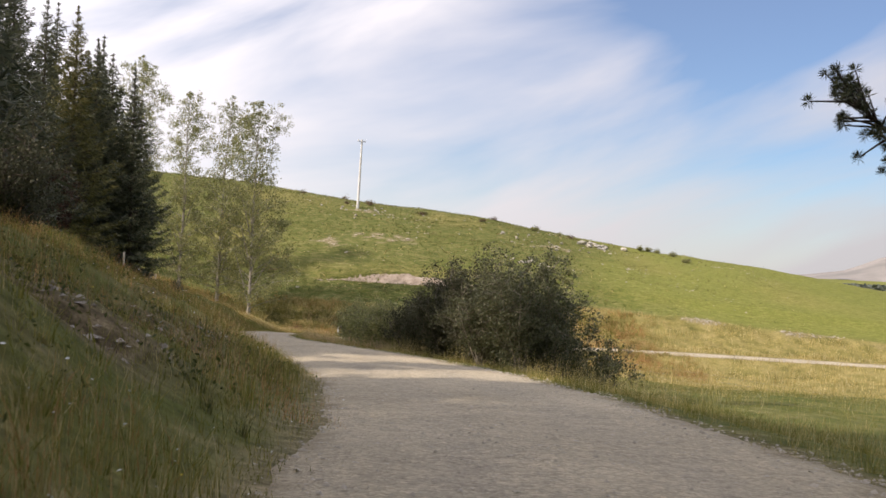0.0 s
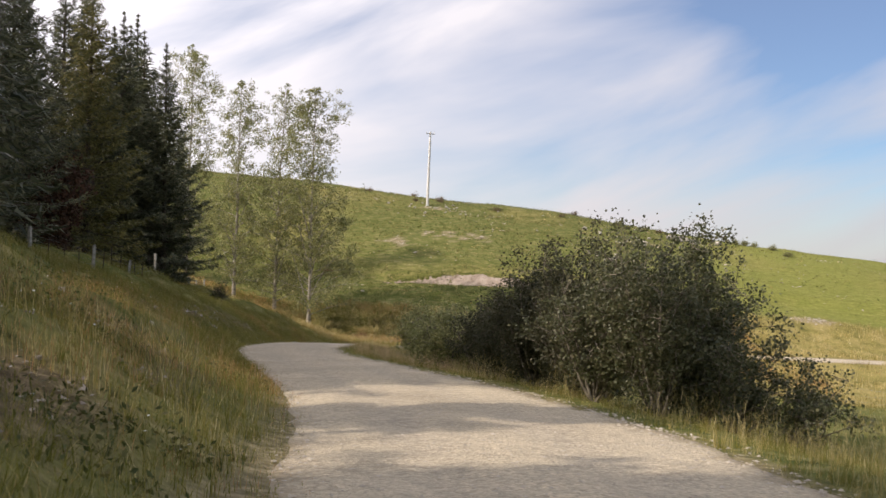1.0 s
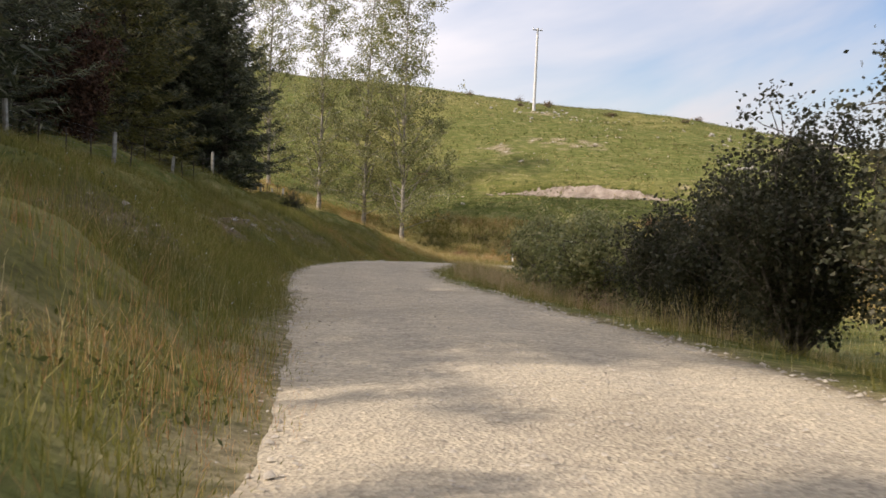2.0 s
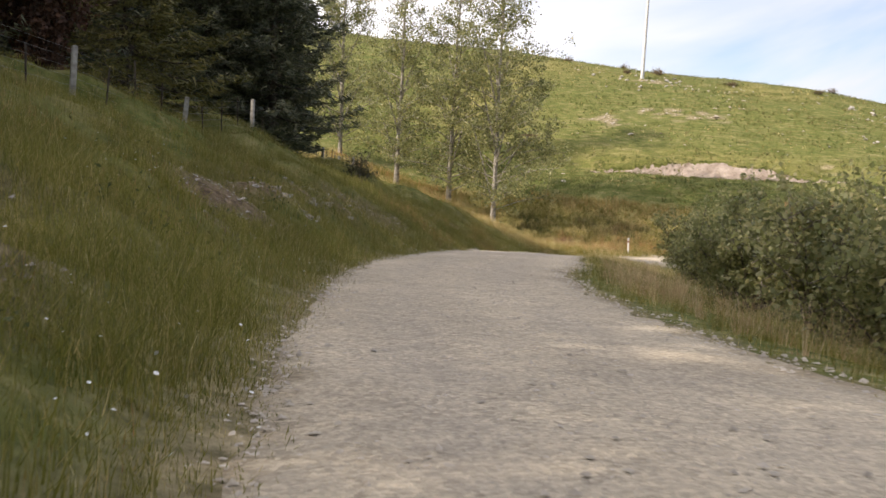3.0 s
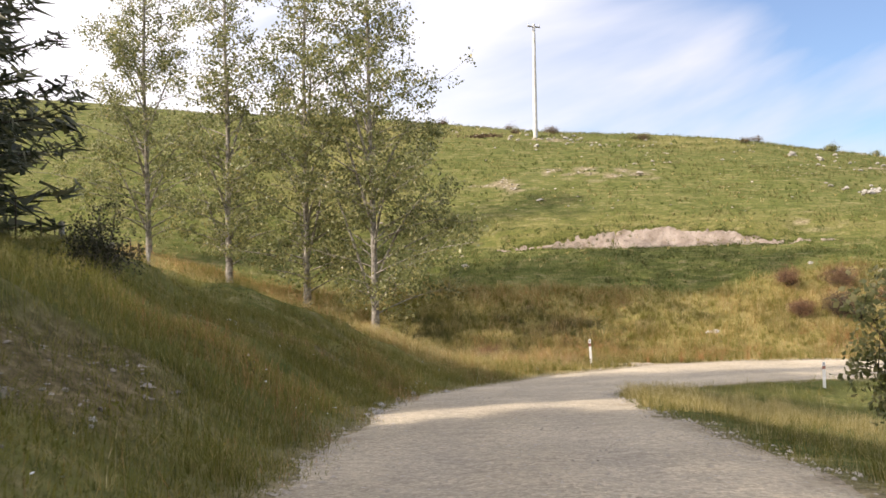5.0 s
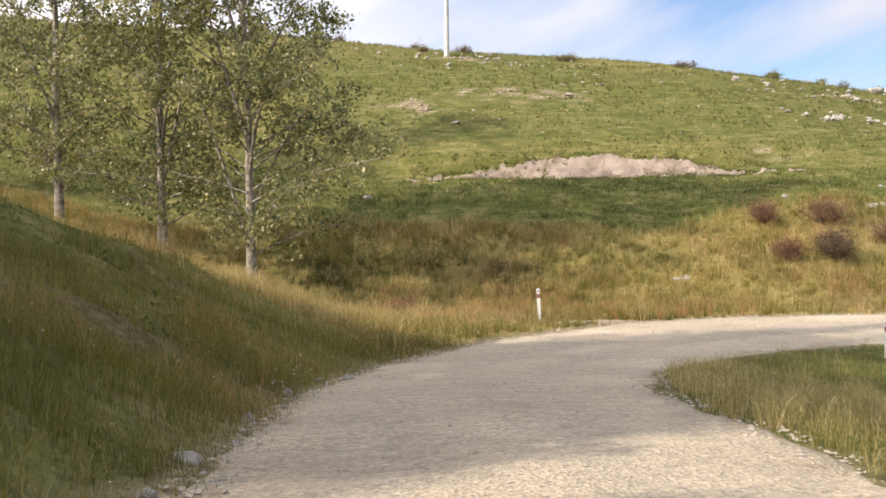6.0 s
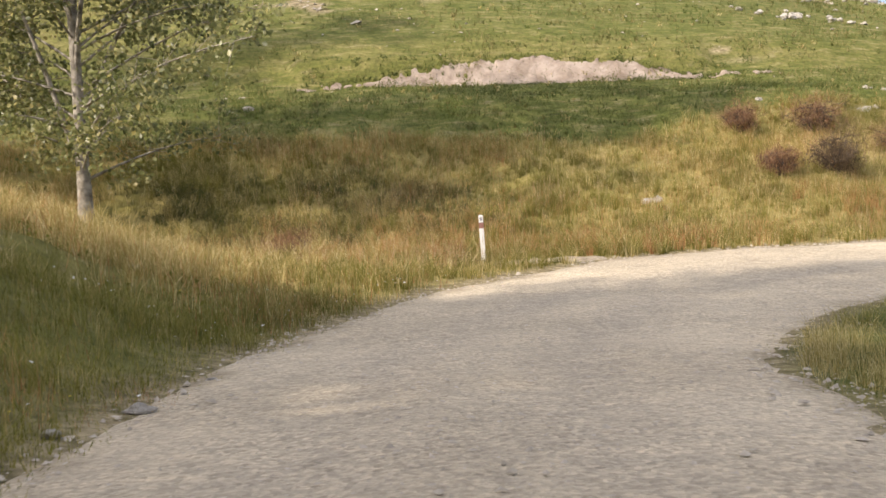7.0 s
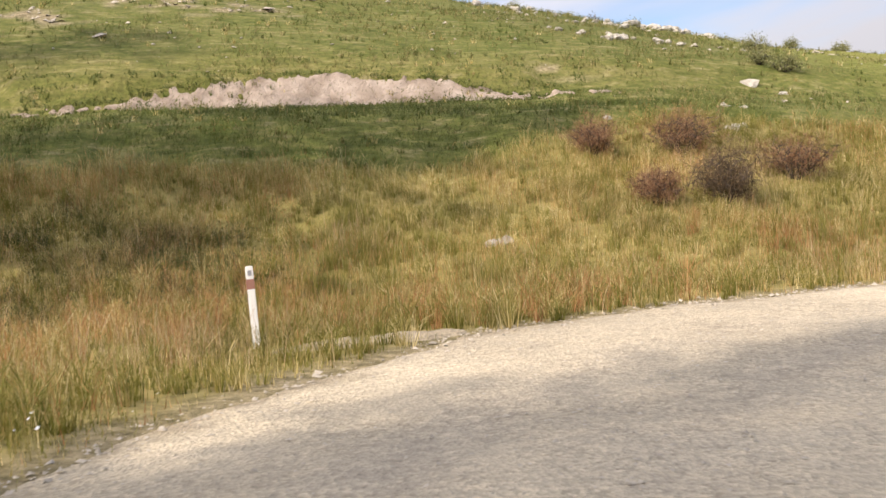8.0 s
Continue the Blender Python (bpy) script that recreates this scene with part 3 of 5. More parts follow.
# dark belt of woods on the valley floor
wx_ = rng.uniform(640, 1100, 2600)
wy_ = 1900 + rng.normal(0, 45, 2600)
wz_ = sample(gz, wx_, wy_) + rng.uniform(0.5, 9.0, 2600)
v, f = leaves(np.stack([wx_, wy_, wz_], 1), rng.uniform(3, 7, 2600), 1.3, 0.6)
tagged(new("far_woods", mesh_np("far_woods", v, [f], M_FOREST)), "dark belt of woods on the far valley floor", "woods", kind="stuff")

# ---- trees and shrubs ----


def crown_tree(name, x, y, h, radius, mat_leaf, mat_bark, n_limb, n_leaf, size, label, category, rise=1.3, low=0.12, trunk_r=0.16, stems=1, shape=None, lean=(0.0, 0.0), group="", clump=0.16, per=24, long=1.35, plume=0.55):
    """A broadleaf: tapered trunk or several stems, limbs, twigs, and tight clumps of single leaves at the twigs' ends."""
    z0 = at(x, y)
    top = empty(name, Matrix.Translation((x, y, z0 - 0.05)))
    wood, pos = [], []
    prof = shape or (lambda u: np.sin(np.pi * np.clip(0.12 + 0.83 * u, 0, 1)) ** 0.7)
    each = max(1, n_limb // stems)
    clumps = max(2, int(round(n_leaf / (each * stems) / per)))
    for s in range(stems):
        ang = 2.4 * s + rng.uniform(0, 1)
        spread = 0.0 if stems == 1 else radius * rng.uniform(0.1, 0.8)
        hs = h * (1.0 if s == 0 else rng.uniform(0.42, 1.0)) * (1 - 0.25 * (spread / radius) ** 2)
        t = np.linspace(0, 1, 12)
        wob = np.cumsum(rng.normal(0, 0.004 * h, (12, 2)), 0)
        axis = np.stack([lean[0] * t**1.5 + spread * np.cos(ang) * t**0.8 + wob[:, 0] * t, lean[1] * t**1.5 + spread * np.sin(ang) * t**0.8 + wob[:, 1] * t, hs * t], 1)
        wood.append(tube(axis, trunk_r * (1 - 0.93 * t) * (1.3 - 0.3 * np.minimum(1, t * 14)), 8 if stems == 1 else 5))
        local = radius if stems == 1 else radius * plume
        for k in range(each):
            u = low + (1 - low) * (k + rng.random()) / each
            base = np.array([np.interp(u, t, axis[:, c]) for c in range(3)])
            a = 2.4 * k + rng.uniform(-0.7, 0.7)
            reach = local * float(prof((u - low) / (1 - low))) * (rng.uniform(0.45, 1.2) if stems > 1 else rng.uniform(0.3, 1.3)) + 0.06
            lead = stems == 1 and n_limb > 90 and k % 7 == 1 and u < 0.45
            lift_ = rise * (1.0 if stems > 1 else (2.2 if lead else 0.32 + 0.6 * u))
            if lead:
                reach = min(reach, 0.62 * radius)
            q = np.linspace(0, 1, 6)
            d = np.array([np.cos(a), np.sin(a)])
            side = rng.normal(0, 0.16, 2)
            limb = np.stack([base[0] + d[0] * reach * q + side[0] * q**2 * reach, base[1] + d[1] * reach * q + side[1] * q**2 * reach, base[2] + lift_ * reach * (q**1.2 if stems > 1 else q - 0.28 * q**3) * rng.uniform(0.6, 1.25)], 1)
            limb[:, 2] = np.minimum(limb[:, 2], np.maximum(base[2] + 0.1, hs))
            wood.append(tube(limb, ((0.5 if lead else 0.24) * trunk_r * (1 - 0.6 * u) + 0.006) * (1 - 0.8 * q), 4))
            full = clumps
            if stems == 1:
                clumps = max(2, int(full * (0.10 + 1.0 * min(1.0, reach / radius))))
            al = rng.uniform(0.3, 1.0, clumps) ** 0.8
            root = np.stack([np.interp(al, q, limb[:, c]) for c in range(3)], 1)
            tight = 1.0 if stems > 1 else min(1.0, 0.35 + 5.0 * (1 - u))
            hub = root + rng.normal(0, 1, (clumps, 3)) * (0.09 * radius + 0.08) * tight + [0, 0, 0.05]
            for r0, h0 in zip(root, hub):
                wood.append(tube([r0, (r0 + h0) / 2 + rng.normal(0, 0.02, 3), h0], [0.010, 0.007, 0.003], 3))
            n = rng.poisson(per * (1.0 if stems > 1 else 0.4 + 0.75 * min(1.0, reach / radius)), clumps) + 3
            pick = np.repeat(hub, n, 0)
            pos.append(pick + rng.normal(0, clump * tight, (len(pick), 3)) * [1, 1, 0.9])
            clumps = full
    v, f = join(wood)
    piece("trunk", mesh_np("trunk", v, [f], mat_bark, True), top)
    p = np.concatenate(pos)
    p = p[p[:, 2] > 0.12]
    v, f = leaves(p, size * rng.uniform(0.6, 1.25, len(p)), long, 0.9 if long > 2 else 0.0)
    piece("crown", mesh_np("crown", v, [f], mat_leaf), top)
    return tagged(top, label, category, group)


def conifer(x, y, h, radius, label, low=0.03, mat=None, n=250, spray=85, name="conifer", group="conifers behind the fence"):
    """A fir: straight trunk, drooping whorled branches, each set with flat sprays of needles."""
    z0 = at(x, y)
    top = empty(name, Matrix.Translation((x, y, z0 - 0.05)))
    t = np.linspace(0, 1, 10)
    axis = np.stack([0 * t, 0 * t, h * t], 1)
    axis[:, :2] += np.cumsum(rng.normal(0, 0.02, (10, 2)), 0) * t[:, None]
    wood = [tube(axis, 0.013 * h * (1 - 0.96 * t) + 0.008, 8)]
    pos, head, size = [], [], []
    rows = max(12, int(h / 0.42))
    for k in range(n):
        u = low + (1 - low) * (((k + rng.random()) / n) ** 0.92)
        u = min(0.992, (np.floor(u * rows) + 0.5 + rng.normal(0, 0.16)) / rows)
        a = k * 2.39996 + rng.normal(0, 0.3)
        reach = radius * (1.16 * (1 - u) ** 1.1 + 0.012) * rng.uniform(0.45, 1.2)
        if u < 0.12:
            reach *= 0.75 + 2 * u
        q = np.linspace(0, 1, 5 if spray > 80 else 3)
        d = np.array([np.cos(a), np.sin(a), 0])
        droop = -0.55 * (1 - u) * q**1.3 + 0.42 * q**2.5 + (0.5 * u) * q
        limb = np.array([np.interp(u, t, axis[:, c]) for c in range(3)])[None] + d[None] * (reach * q)[:, None] + np.array([0, 0, 1.0])[None] * (reach * droop)[:, None]
        wood.append(tube(limb, (0.003 * h * (1 - u) + 0.006) * (1 - 0.85 * q), 3))
        m = int(spray * (0.18 + 0.95 * reach / radius) * (1 - 0.4 * u))
        al = rng.uniform(0.12, 1.02, m) ** 0.8
        c = np.stack([np.interp(al, q, limb[:, i]) for i in range(3)], 1)
        sgn = rng.choice([-1, 1], m)
        across = np.array([-d[1], d[0], 0])
        hd = d[None] * 0.75 + across[None] * (sgn * rng.uniform(0.3, 1.1, m))[:, None] + np.array([0, 0, 1.0])[None] * rng.normal(-0.18, 0.25, m)[:, None]
        wid = (0.10 * min(1.0, reach) + 0.34 * reach * (1.05 - al)) * rng.uniform(0.3, 1.0, m)
        pos.append(c + across[None] * (sgn * wid)[:, None] + rng.normal(0, 0.02 + 0.05 * min(1.0, reach), (m, 3)) - np.array([0, 0, 1.0])[None] * (0.35 * wid * rng.random(m))[:, None])
        head.append(hd)
        size.append(rng.uniform(0.03, 0.078, m) * (1.0 if spray > 80 else 2.4) * min(1.0, 0.35 + 0.6 * reach))
    v, f = join(wood)
    piece("trunk", mesh_np("trunk", v, [f], M_DARKBARK, True), top)
    v, f = spikes(np.concatenate(pos), np.concatenate(size), 5.6, np.concatenate(head))
    piece("crown", mesh_np("crown", v, [f], mat or M_NEEDLE), top)
    return tagged(top, label, "conifer", group)


POPLAR = "tall slender poplar with thin yellow-green leaves in dry grass"
for px, py, ph, pr, pn in ((-20.3, 110.6, 22.6, 4.35, 36000), (-24.1, 112.6, 22.2, 3.4, 25000), (-28.4, 113.5, 21.2, 3.1, 22000), (-35.4, 120.4, 24.4, 4.2, 36000)):
    crown_tree("poplar_tree", px, py, ph, pr, M_POPLAR, M_POPLARBARK, 112, int(1.3 * pn), 0.118, POPLAR, "tree", 1.25, 0.05, 0.18,
               shape=lambda u: (0.95 + 0.12 * np.sin(9 * u)) * np.interp(u, [0.0, 0.3, 0.5, 0.78, 0.92, 1.0], [1.0, 1.0, 0.72, 0.60, 0.36, 0.05]), lean=(0.6, 0.2), group="row of poplars", clump=0.2, per=26)

for cx, cy, ch, cr in ((-23.0, 76.8, 15.4, 3.3), (-26.5, 76.6, 15.0, 3.8), (-25.6, 76.2, 16.5, 3.7), (-24.3, 67.8, 16.4, 3.9), (-29.0, 75.0, 18.0, 3.9), (-32.0, 75.8, 18.4, 3.9), (-29.6, 62.2, 14.0, 4.1), (-34.0, 69.5, 14.0, 4.1), (-26.6, 63.6, 17.5, 4.2)):
    pale = cx == -24.3
    conifer(cx, cy, ch, cr, "yellowish green fir standing behind the fence on the bank" if pale else "dark green fir standing behind the fence on the bank", n=320, spray=190, mat=M_PALENEEDLE if pale else None)
for cx, cy, ch, cr in ((-26.0, 81.0, 17.0, 4.4), (-28.0, 83.6, 18.5, 4.4), (-31.5, 83.5, 21.0, 5.0), (-28.9, 87.0, 20.0, 3.9)):
    conifer(cx, cy, ch, cr, "dark green fir deep in the wood behind the fence", n=190, spray=60)


# wood on the bank's crown, which shades the road: rows a little way up-sun of it, with two gaps where the sun comes through
def up_sun(p, far):
    """The place that lies far metres towards the sun from the point of the road on the sun's line p."""
    k = int((np.abs(0.454 * LINE[:, 0] - 0.891 * LINE[:, 1] - p) + 1000 * (LINE[:, 0] > 10)).argmin())
    return LINE[k, 0] - 0.891 * far, LINE[k, 1] - 0.454 * far


for p, far, ch, cr in ((-32.4, 15, 23, 5.2), (-36.2, 16, 20, 5.5), (-40.2, 14.5, 17, 5.6), (-44.2, 15.5, 17, 5.8), (-48.2, 15, 17, 5.8), (-52.2, 16, 17.5, 6.0), (-56.2, 15.5, 17.5, 5.9), (-60.2, 16, 18, 5.9), (-64.4, 17, 20, 5.8), (-68.6, 21, 25, 5.4),
                       (-23.8, 13.5, 16, 3.0), (-16.0, 14, 21, 5.2), (-12.0, 15, 22, 5.5), (-8.0, 14, 22, 5.4), (-4.0, 15, 22, 5.4), (0.0, 14, 21, 5.3), (4.5, 15, 21, 5.3), (9.0, 15, 21, 5.3)):
    cx, cy = up_sun(p, far)
    conifer(cx, cy, ch, cr, "dark green fir in the wood on top of the bank", n=300 if p < -59 else 210, spray=170 if p < -59 else 60)

# unseen conifers added beside and behind the start of the road to darken it
for cx, cy, ch, cr in ((7.5, 3.5, 14, 4.2), (6.8, -2.0, 15, 4.2), (7.6, -7.5, 15, 4.4), (8.6, -13.0, 16, 4.6), (-3.6, -9.5, 14, 3.0), (-6.4, 2.0, 16, 3.6), (-8.0, 6.6, 17, 3.2), (-12.2, 12.3, 18, 3.2)):
    conifer(cx, cy, ch, cr, "unseen dark conifer added to shade the start of the road", n=210, spray=60, group="conifers at the start of the road")

crown_tree("russet_shrub", -23.4, 61.5, 4.6, 1.8, M_RUST, M_DARKBARK, 60, 9000, 0.11, "russet brown leafy shrub behind the fence", "shrub", 0.8, 0.05, 0.07, 6)

# low scrub added in place of the shade on the bank's crest
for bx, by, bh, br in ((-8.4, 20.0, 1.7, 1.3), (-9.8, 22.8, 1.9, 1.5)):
    crown_tree("added_scrub", bx, by, bh, br, M_BUSHLEAF, M_DARKBARK, 70, 9000, 0.045, "dark low scrub added to darken the crest of the bank", "shrub", 0.8, 0.05, 0.03, 10, group="scrub on the bank", clump=0.12, per=30)

crown_tree("bank_shrub", -19.7, 78.2, 1.5, 0.8, M_BUSHLEAF, M_BARK, 70, 3600, 0.04, "dark twiggy shrub on the crest of the bank", "shrub", 0.9, 0.08, 0.03, 10, lambda u: 1.1 - 0.4 * u, group="scrub on the bank", clump=0.09, per=22, plume=0.45)
# roadside shrubs: shade is put into the darker leaves, sun into the lighter
SHRUB = "leafy roadside shrub, leaves coloured dark for shade, with bare twigs"
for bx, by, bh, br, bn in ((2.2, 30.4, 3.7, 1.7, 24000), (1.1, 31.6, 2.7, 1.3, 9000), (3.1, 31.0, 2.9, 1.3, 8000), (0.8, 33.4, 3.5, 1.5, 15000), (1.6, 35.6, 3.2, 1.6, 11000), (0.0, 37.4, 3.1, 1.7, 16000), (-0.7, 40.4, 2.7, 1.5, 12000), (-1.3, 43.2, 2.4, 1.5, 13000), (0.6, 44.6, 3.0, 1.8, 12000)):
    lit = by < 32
    crown_tree("roadside_shrub", bx, by, bh, br, M_LITBUSH if lit else M_BUSHLEAF, M_BARK, 126, int(1.15 * bn), 0.05, "leafy roadside shrub, leaves coloured lighter for sun, with pale bare stems" if lit else SHRUB, "shrub", 1.5, 0.04, 0.04, 14, lambda u: 1.15 - 0.75 * u, group="shrubs along the verge", clump=0.11, per=40, plume=0.33)
# these stragglers take the lighter leaf colour that stands for sun
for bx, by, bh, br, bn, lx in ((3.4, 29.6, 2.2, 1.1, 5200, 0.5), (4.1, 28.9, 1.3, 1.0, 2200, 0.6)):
    crown_tree("roadside_shrub", bx, by, bh, br, M_LITBUSH, M_BARK, 40, bn, 0.05, "straggling shrub, leaves coloured lighter for sun, with long bare branches", "shrub", 0.7, 0.1, 0.03, 7, lambda u: 1.1 - 0.4 * u, lean=(lx, -0.2), group="shrubs along the verge", clump=0.10, per=34, plume=0.5)
for bx, by, bh, br, bn in ((-2.7, 47.4, 1.9, 1.5, 9000), (-3.1, 50.6, 2.1, 1.6, 9000), (-3.9, 54.6, 2.5, 1.7, 9000), (-3.0, 57.5, 2.6, 1.8, 7000), (-4.6, 60.0, 2.5, 1.7, 8000), (-5.0, 65.0, 2.4, 1.6, 8000), (-5.4, 70.5, 2.4, 1.6, 8000), (-6.0, 75.8, 2.7, 1.8, 10000)):
    crown_tree("willow_shrub", bx, by, bh, br, M_WILLOW, M_BARK, 96, int(0.9 * bn), 0.08, "low grey-green willow shrub on the verge", "shrub", 1.0, 0.03, 0.03, 14, lambda u: 1.15 - 0.55 * u, group="shrubs along the verge", clump=0.12, per=22, plume=0.42)
for bx, by, bh, br, bm_ in ((2.2, 113.3, 1.25, 1.15, M_TWIGGY), (0.6, 117.4, 1.0, 0.75, M_RUSTTWIG), (3.2, 117.2, 1.1, 1.2, M_RUSTTWIG), (5.2, 114.8, 1.05, 1.35, M_RUSTTWIG), (0.3, 113.2, 0.8, 0.75, M_RUSTTWIG), (-14.6, 106.6, 0.6, 0.8, M_RUSTTWIG)):
    crown_tree("dead_shrub", bx, by, bh, br, bm_, M_DARKBARK, 120, 9500 if bm_ is M_TWIGGY else 5200, 0.009, "low brown twiggy dead shrub among dry grass", "shrub", 0.8, 0.02, 0.014, 20, lambda u: 1.15 - 0.5 * u, group="dead shrubs on the slope", clump=0.10, per=26, long=13.0, plume=0.5)
for bx, by, bh, br in ((15.4, 132.4, 0.9, 0.7), (14.8, 129.2, 0.6, 0.7), (14.2, 130.2, 0.4, 0.5)):
    crown_tree("hill_shrub", bx, by, bh, br, M_WILLOW, M_DARKBARK, 24, 900, 0.06, "small green shrub on the flank of the hill", "shrub", 0.8, 0.05, 0.02, 6, group="shrubs on the hill's flank", clump=0.12, per=12)
for k in range(16):
    bx = rng.uniform(-30, 26)
    by = 158.0 + rng.uniform(-5, 1.5) - 0.12 * max(bx - 5, 0)
    crown_tree("hill_shrub", bx, by, rng.uniform(0.12, 0.34), rng.uniform(0.25, 0.8), rng.choice([M_WILLOW, M_TWIGGY]), M_DARKBARK, 15, 450, 0.06, "small scrubby shrub on the ridge of the hill", "shrub", 0.6, 0.05, 0.02, 5, group="shrubs on the ridge", clump=0.12, per=9)

for bx, by, bh, br in ((29.0, 158.5, 0.5, 0.5), (30.4, 159.0, 0.5, 0.55), (31.6, 158.6, 0.4, 0.5), (33.5, 156.0, 0.5, 0.5), (34.5, 152.0, 0.4, 0.7), (13.0, 156.5, 0.45, 0.6)):
    crown_tree("hill_shrub", bx, by, bh, br, M_WILLOW, M_DARKBARK, 30, 1200, 0.06, "small scrubby shrub on the ridge of the hill", "shrub", 0.6, 0.05, 0.02, 6, group="shrubs on the ridge", clump=0.14, per=14)

# pine beside the start of the road: one limb reaches over the verge
pine = empty("pine_tree", Matrix.Translation((7.6, 9.8, at(7.6, 9.8) - 0.05)))
pz = at(7.6, 9.8)
t = np.linspace(0, 1, 9)
wood = [tube(np.stack([0.15 * t, 0.1 * np.sin(3 * t), 9.0 * t], 1), 0.17 * (1 - 0.9 * t) + 0.01, 8)]
tips, heads = [], []
limbs = [((0, 0, 1.7), (-4.25, -0.35, 2.86 - pz), 0.055), ((0, 0, 1.5), (-3.55, -0.2, 2.45 - pz), 0.045)]
for k in range(26):
    u = rng.uniform(0.3, 0.97)
    a = k * 2.4
    r = 2.3 * (1 - u) ** 0.6 + 0.3
    limbs.append(((0.15 * u, 0, 9 * u), (r * math.cos(a) + 0.3, r * math.sin(a), 9 * u + 0.35 * r), 0.035))
for a, b, r in limbs:
    q = np.linspace(0, 1, 7)
    a, b = np.array(a), np.array(b)
    line = a[None] * (1 - q[:, None]) + b[None] * q[:, None] - np.array([0, 0, 1.0])[None] * (0.35 * np.sin(np.pi * q))[:, None]
    wood.append(tube(line, r * (1 - 0.8 * q), 5))
    m = int((30 if r > 0.04 else 3) * np.linalg.norm(b - a)) + 4
    al = rng.uniform(0.55 if r > 0.05 else 0.35, 1.0, m)
    root = np.stack([np.interp(al, q, line[:, c]) for c in range(3)], 1)
    way = (b - a) / np.linalg.norm(b - a)
    hub = root + way * 0.18 + rng.normal(0, 0.13, (m, 3)) + [0, 0, 0.06]
    for r0, h0 in zip(root, hub):
        wood.append(tube([r0, h0], [0.012, 0.006], 4))
    n = 56
    dirs = rng.normal(size=(m * n, 3)) + way * 0.8
    dirs /= np.linalg.norm(dirs, axis=1)[:, None]
    tips.append(np.repeat(hub, n, 0) + dirs * 0.045)
    heads.append(dirs * 3)
v, f = join(wood)
piece("trunk", mesh_np("trunk", v, [f], M_DARKBARK, True), pine)
v, f = leaves(np.concatenate(tips), 0.0075 * np.ones(sum(map(len, tips))), 11.0, 0.0, np.concatenate(heads))
piece("crown", mesh_np("crown", v, [f], M_NEEDLE), pine)
tagged(pine, "dark pine beside the verge with a limb reaching out", "tree")

# ---- grass ----


def blades(name, x, y, height, width, mat, label, droop=0.35, category="grass"):
    """Single bent blades standing on the ground, one mesh."""
    n = len(x)
    z = sample(gz, x, y) - 0.02
    h = height * rng.uniform(0.55, 1.25, n) * (0.3 + 0.7 * smooth(-0.25, 0.7, sample(g_edge, x, y)))
    h = h * (0.6 + 0.7 * smooth(-0.7, 0.7, vnoise(x, y, 0.55, 98)))
    a = rng.uniform(0, 2 * np.pi, n)
    b = rng.uniform(0, 2 * np.pi, n)
    w = width * rng.uniform(0.6, 1.3, n)
    d = droop * h * rng.uniform(0.2, 1.3, n)
    base = np.stack([x, y, z], 1)
    s = np.stack([np.cos(a), np.sin(a), 0 * a], 1) * w[:, None] * 0.5
    lean = np.stack([np.cos(b) + 0.1, np.sin(b) + 0.06, 0 * b], 1)
    mid = base + lean * (0.3 * d)[:, None] + np.array([0, 0, 1.0]) * (0.6 * h)[:, None]
    tip = base + lean * d[:, None] + np.array([0, 0, 1.0]) * h[:, None]
    v = np.stack([base - s, base + s, mid - 0.5 * s, mid + 0.75 * s, tip], 1).reshape(-1, 3)
    k = np.arange(n)[:, None] * 5
    me = mesh_np(name, v, [k + [0, 1, 2], k + [2, 3, 4]], mat)
    return tagged(new(name, me), label, category, kind="stuff")


def scatter(n, x0, x1, y0, y1, keep):
    """Random places in a rectangle, thinned by keep(x, y) in 0..1."""
    x, y = rng.uniform(x0, x1, n), rng.uniform(y0, y1, n)
    k = rng.random(n) < keep(x, y)
    return x[k], y[k]


def near_left(x, y):
    e, s = sample(g_edge, x, y), sample(g_side, x, y)
    return (1 - 0.85 * smooth(90, 95, y + 0.3 * (x + 14)) * (e > 1.0)) * ((e > 0.0) + 0.4 * (e > -0.35) * (e <= 0.0)) * (s < 0) * (1 - smooth(6.0, 12.0, e)) * (0.42 + 0.58 * smooth(-0.5, 0.4, vnoise(x, y, 1.1, 51))) * (1 - 0.93 * sample(g_earth, x, y) * (e > 0.6))


def verge_right(x, y):
    e, s = sample(g_edge, x, y), sample(g_side, x, y)
    return ((e > 0.0) + 0.4 * (e > -0.35) * (e <= 0.0)) * (s > 0) * (1 - smooth(2.5, 6.0, e)) * (0.3 + 0.7 * smooth(-0.5, 0.4, vnoise(x, y, 1.0, 52)))


def off_mound(x, y):
    return smooth(0.7, 1.1, np.hypot((x + 8.85) / 1.5, (y - 102.9 + 0.1 * (x + 8.85)) / 0.5)) * smooth(0.4, 0.8, np.hypot(x + 10.3, y - 103.5))


def foot(x, y):
    e, d = sample(g_edge, x, y), sample(g_dry, x, y)
    return (e > 0.0) * (y > 86) * off_mound(x, y) * (1 - 0.85 * sample(g_earth, x, y)) * smooth(0.25, 0.6, d) * (0.25 + 0.75 * smooth(-0.5, 0.4, vnoise(x, y, 1.4, 53)))


x, y = scatter(640000, -28, 1, 2, 99, near_left)
k = rng.random(len(x)) < 0.05 + 0.32 * smooth(0.1, 0.5, vnoise(x, y, 3.0, 54) * 0.5 + vnoise(x, y, 1.0, 44) * 0.6)
blades("bank_grass", x[~k], y[~k], 0.26, 0.012, M_GREENGRASS, "rough green grass on the roadside bank", 0.5)
blades("dry_bank_grass", x[k], y[k], 0.27, 0.006, M_GOLDGRASS, "dry golden grass among green on the bank", 0.4)


